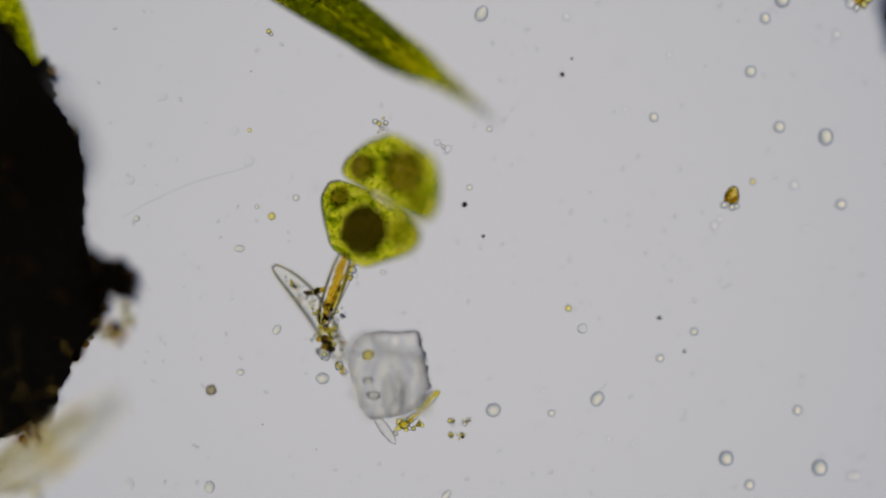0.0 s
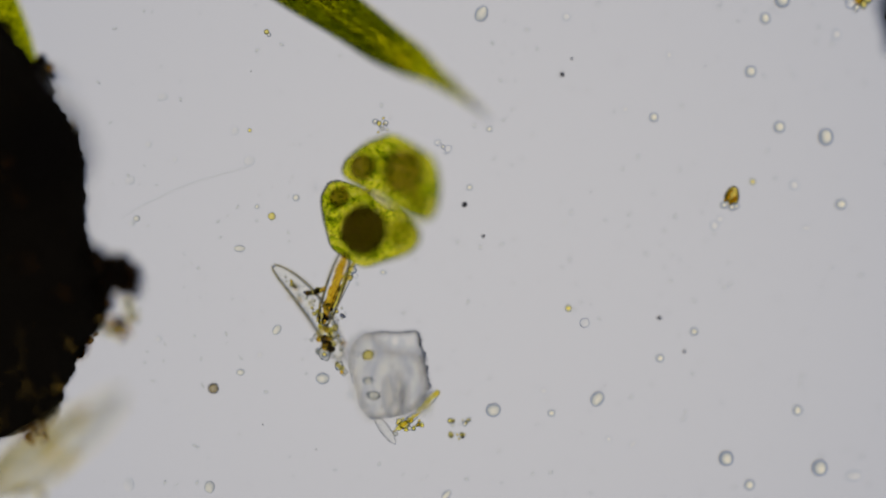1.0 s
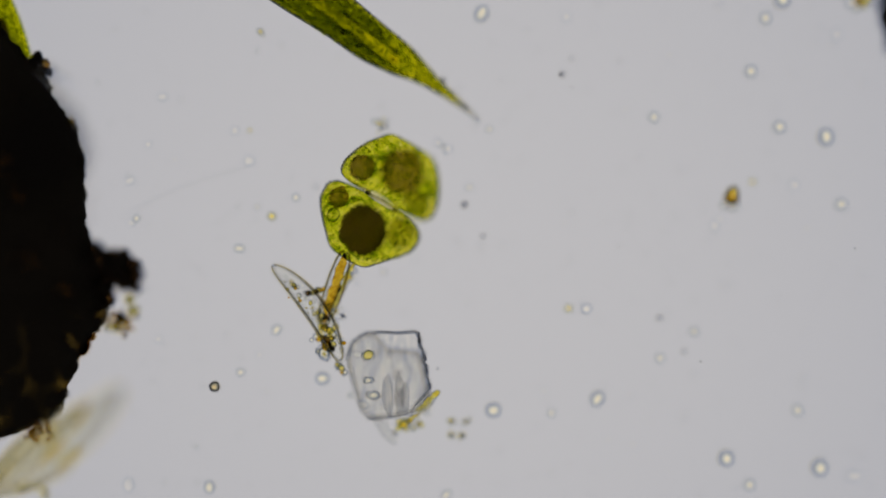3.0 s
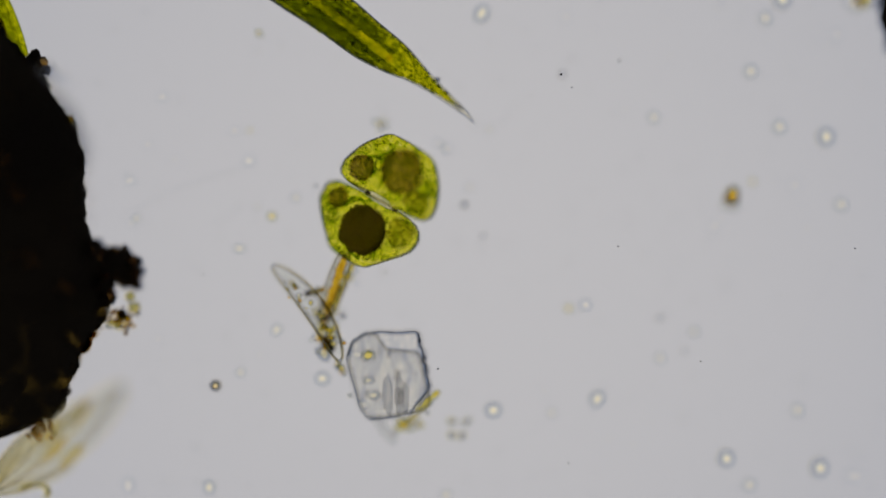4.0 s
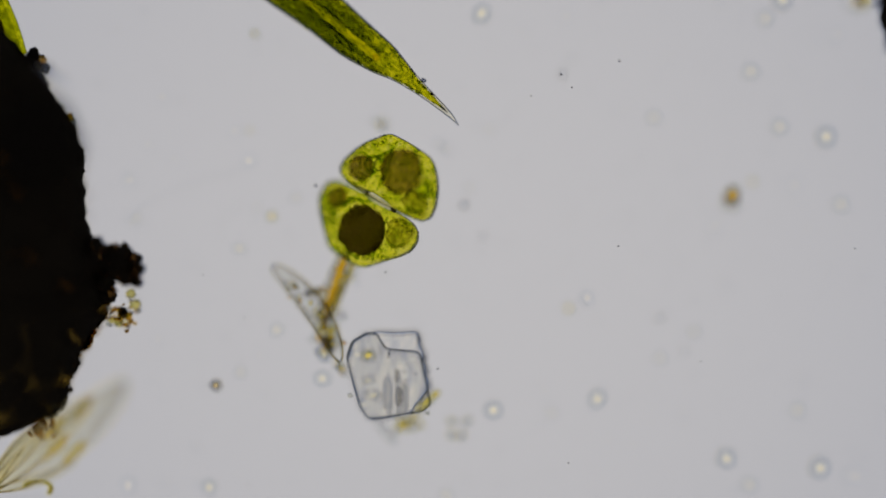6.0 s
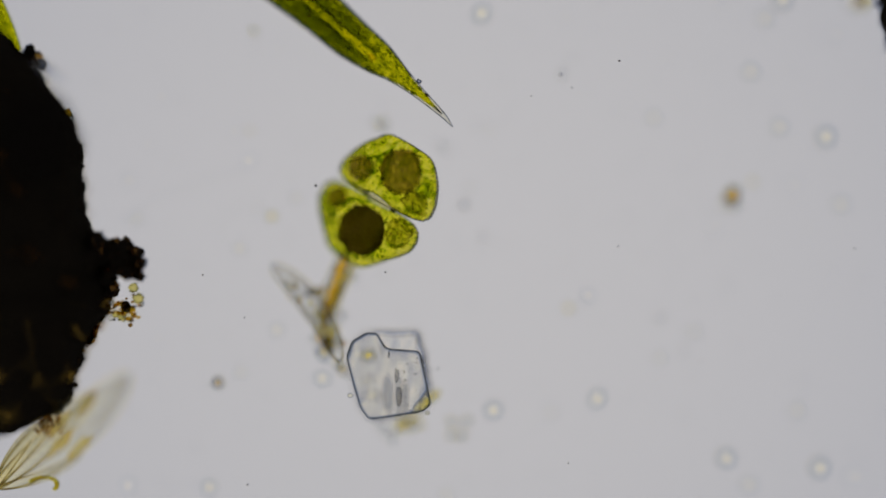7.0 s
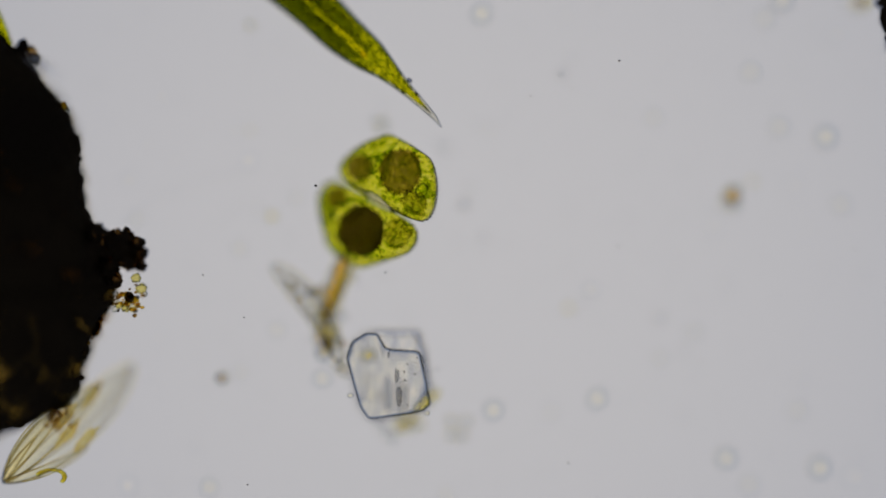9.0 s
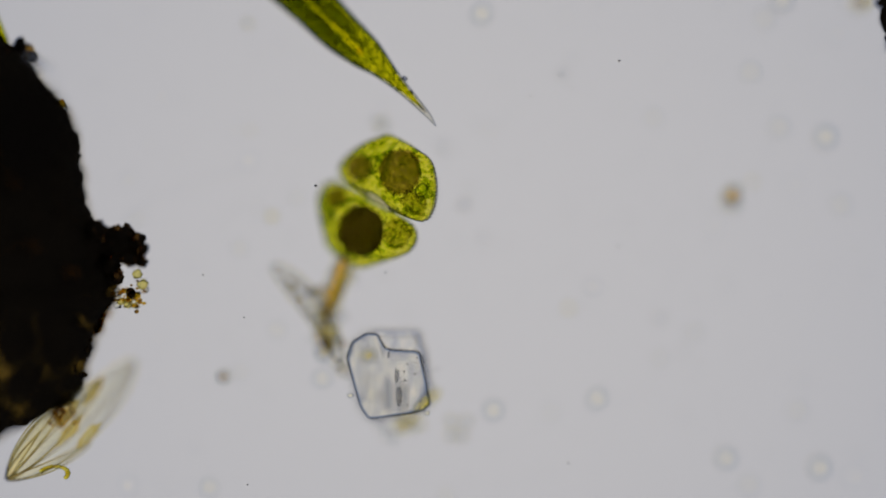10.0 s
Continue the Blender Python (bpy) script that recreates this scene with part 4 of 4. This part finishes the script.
def dark_silt():
    """Fine dark grains, some settled on the glass and some still adrift."""
    rnd = random.Random(41)
    bm = bmesh.new()
    spots = [(559, 329, 100, 2.6), (682, 482, 88, 1.8), (1096, 108, 92, 2.2), (775, 653, 66, 1.8), (359, 487, 92, 1.6), (1006, 820, 84, 1.5), (993, 132, 62, 2.4), (1012, 155, 70, 1.5),
             (432, 562, 100, 1.5), (1094, 436, 70, 1.5), (940, 170, 84, 1.4), (438, 858, 104, 1.6), (1240, 640, 60, 1.4), (1513, 440, 66, 1.6)]
    for _ in range(22):
        x = rnd.uniform(420, 1550)
        spots.append((x, rnd.uniform(10, 870), floor_z(x) + 1.2, rnd.uniform(0.9, 1.5)))
    for i, (x, y, z, r) in enumerate(spots):
        blob(bm, (x - MID_X, MID_Y - y, z), (r, r * 0.8, r * 0.8), 0.4, 1.5, i, 2)
    tagged(part("dark_silt", bm, M_DARK, None), "tiny dark grains settled on the glass and adrift", "silt", kind="stuff")


dark_silt()


def drifting(name, label, spots, high):
    ob = thing(name, label, "speck", at(spots[0][0], spots[0][1], 0))
    for i, (x, y, r, m) in enumerate(spots):
        bm = bmesh.new()
        blob(bm, (x - spots[0][0], spots[0][1] - y, high), (r, r * 0.9, r * 0.9), 0.2, 1.3, i, 3)
        part("grain", bm, m, ob)
    return ob


D_SPECK = drifting("drifting_grain", "round amber-tinted bead drifting above the glass", [(374, 691, 10, M_BEAD)], 30)
D_PALE = drifting("drifting_droplet", "faint pale droplet drifting slowly in the water", [(1031, 582, 9, M_PALE)], 16)
D_ROD = drifting("drifting_grain", "tiny two-lobed golden grain drifting in the water", [(476, 56, 5, M_GOLD), (480, 61, 4, M_OIL)], 12)


def fine_silt():
    rnd = random.Random(21)
    bm = bmesh.new()
    for i in range(520):
        x, y = rnd.uniform(170, 1568), rnd.uniform(0, 882)
        r = rnd.choice((1.0, 1.2, 1.5, 1.8, 2.4))
        blob(bm, ((x - MID_X), MID_Y - y, floor_z(x) + r), (r * rnd.uniform(1, 2.2), r, r * 0.7), 0, 1, i, 1, rnd.uniform(0, 3))
    ob = part("fine_silt", bm, M_SILT, None)
    tagged(ob, "scattered specks of fine pale silt on the glass", "silt", kind="stuff")


fine_silt()
tagged(part("thread", thread([(x - MID_X, MID_Y - (386 - 96 * ((x - 215) / 225) - 9 * math.sin((x - 215) / 60)), 4) for x in range(215, 442, 6)], 1.0), M_PALE, None),
       "faint colourless thread lying across the glass", "thread")


# ---- what moves ----
def motions():
    clump = [(0, -205.2, -17.7, 0.0), (0.5, -204.2, -16.8, 0.8), (1.0, -203.8, -16.2, 1.3), (1.5, -203.8, -15.9, 1.5), (2.5, -203.6, -15.0, 2.05),
             (4.0, -203.0, -13.3, 3.3), (4.5, -203.0, -13.1, 3.35), (5.5, -203.0, -12.9, 3.4), (7.0, -201.5, -10.0, 5.4), (7.5, -201.2, -9.1, 6.0),
             (8.0, -200.8, -8.0, 6.65), (8.5, -200.5, -7.4, 7.15), (9.0, -200.3, -6.3, 7.8), (9.5, -200.0, -5.4, 8.4), (10.0, -199.7, -4.8, 8.85)]
    fan = [(0, -221.4, -128.1, 0.0), (0.5, -220.0, -128.3, 0.9), (1.0, -219.2, -128.4, 1.6), (2.5, -218.2, -128.1, 3.0), (4.0, -216.4, -126.5, 3.8), (5.5, -215.9, -125.6, 3.9),
           (7.0, -211.8, -122.7, 5.8), (8.0, -209.9, -120.8, 6.6), (9.0, -207.9, -118.8, 7.5), (10.0, -206.2, -117.0, 8.4)]
    walk(D_FAN, [(t, pose(x / 100, y / 100, 0, 0, 0, a)) for t, x, y, a in fan])
    # as it turns, the clump also rolls over a little
    walk(D_CLUMP, [(t, pose((x + 0.17 * a) / 100, y / 100, 0.006 * a, 0, -0.55 * a, a)) for t, x, y, a in clump])
    walk(D_GREEN, [(t, pose((x - 0.45 * a) / 100, y / 100, 0, 0, 0, a)) for t, x, y, a in clump])
    # tip of the crescent in plan divisions, its bearing and its height
    tips = [(0, 884, 222, 34.8, 128), (1.0, 873, 217, 35.2, 122), (2.5, 856, 218, 36.0, 98), (4.5, 833, 218, 37.8, 86), (5.5, 818, 220, 38.7, 84), (7.5, 797, 226, 41.4, 90),
            (9.0, 782, 226, 43.0, 94), (10.0, 772, 224, 44.2, 95)]
    walk(D_CRESCENT, [(t, Matrix.Translation(at(x, y, z - 38)) @ pose(0, 0, 0, 0, 0, -a) @ pose(0, 0, 0, 0, -math.degrees(math.atan((z - 84) / 420)))) for t, x, y, a, z in tips])
    cell = [(0, 675.5, 355), (2.5, 674, 355.3), (5.5, 672, 355.6), (10.0, 669.5, 356.4)]
    walk(D_DESMID, [(t, Matrix.Translation(at(x, y, 62)) @ pose(0, 0, 0, 0, -24, 0) @ pose(0, 0, 0, 0, 0, -28.6)) for t, x, y in cell])
    walk(D_SPECK, [(t, Matrix.Translation(at(x, y, 0))) for t, x, y in [(0, 374, 691), (1, 378, 688), (2.5, 379, 686), (4, 382, 683), (5.5, 382, 683), (7.5, 388, 675), (10, 396, 667)]])
    walk(D_PALE, [(t, Matrix.Translation(at(x, y, -8))) for t, x, y in [(0, 1031, 582), (1, 1035, 572), (2.5, 1038, 552), (4.5, 1036, 537), (5.5, 1038, 530), (7.5, 1041, 521), (10, 1050, 508)]])
    walk(D_ROD, [(t, Matrix.Translation(at(x, y, 0))) for t, x, y in [(0, 476, 56), (1, 472, 57), (2.5, 463, 56), (4.5, 456, 59), (5.5, 452, 60), (7.5, 447, 51), (10, 438, 41)]])


motions()
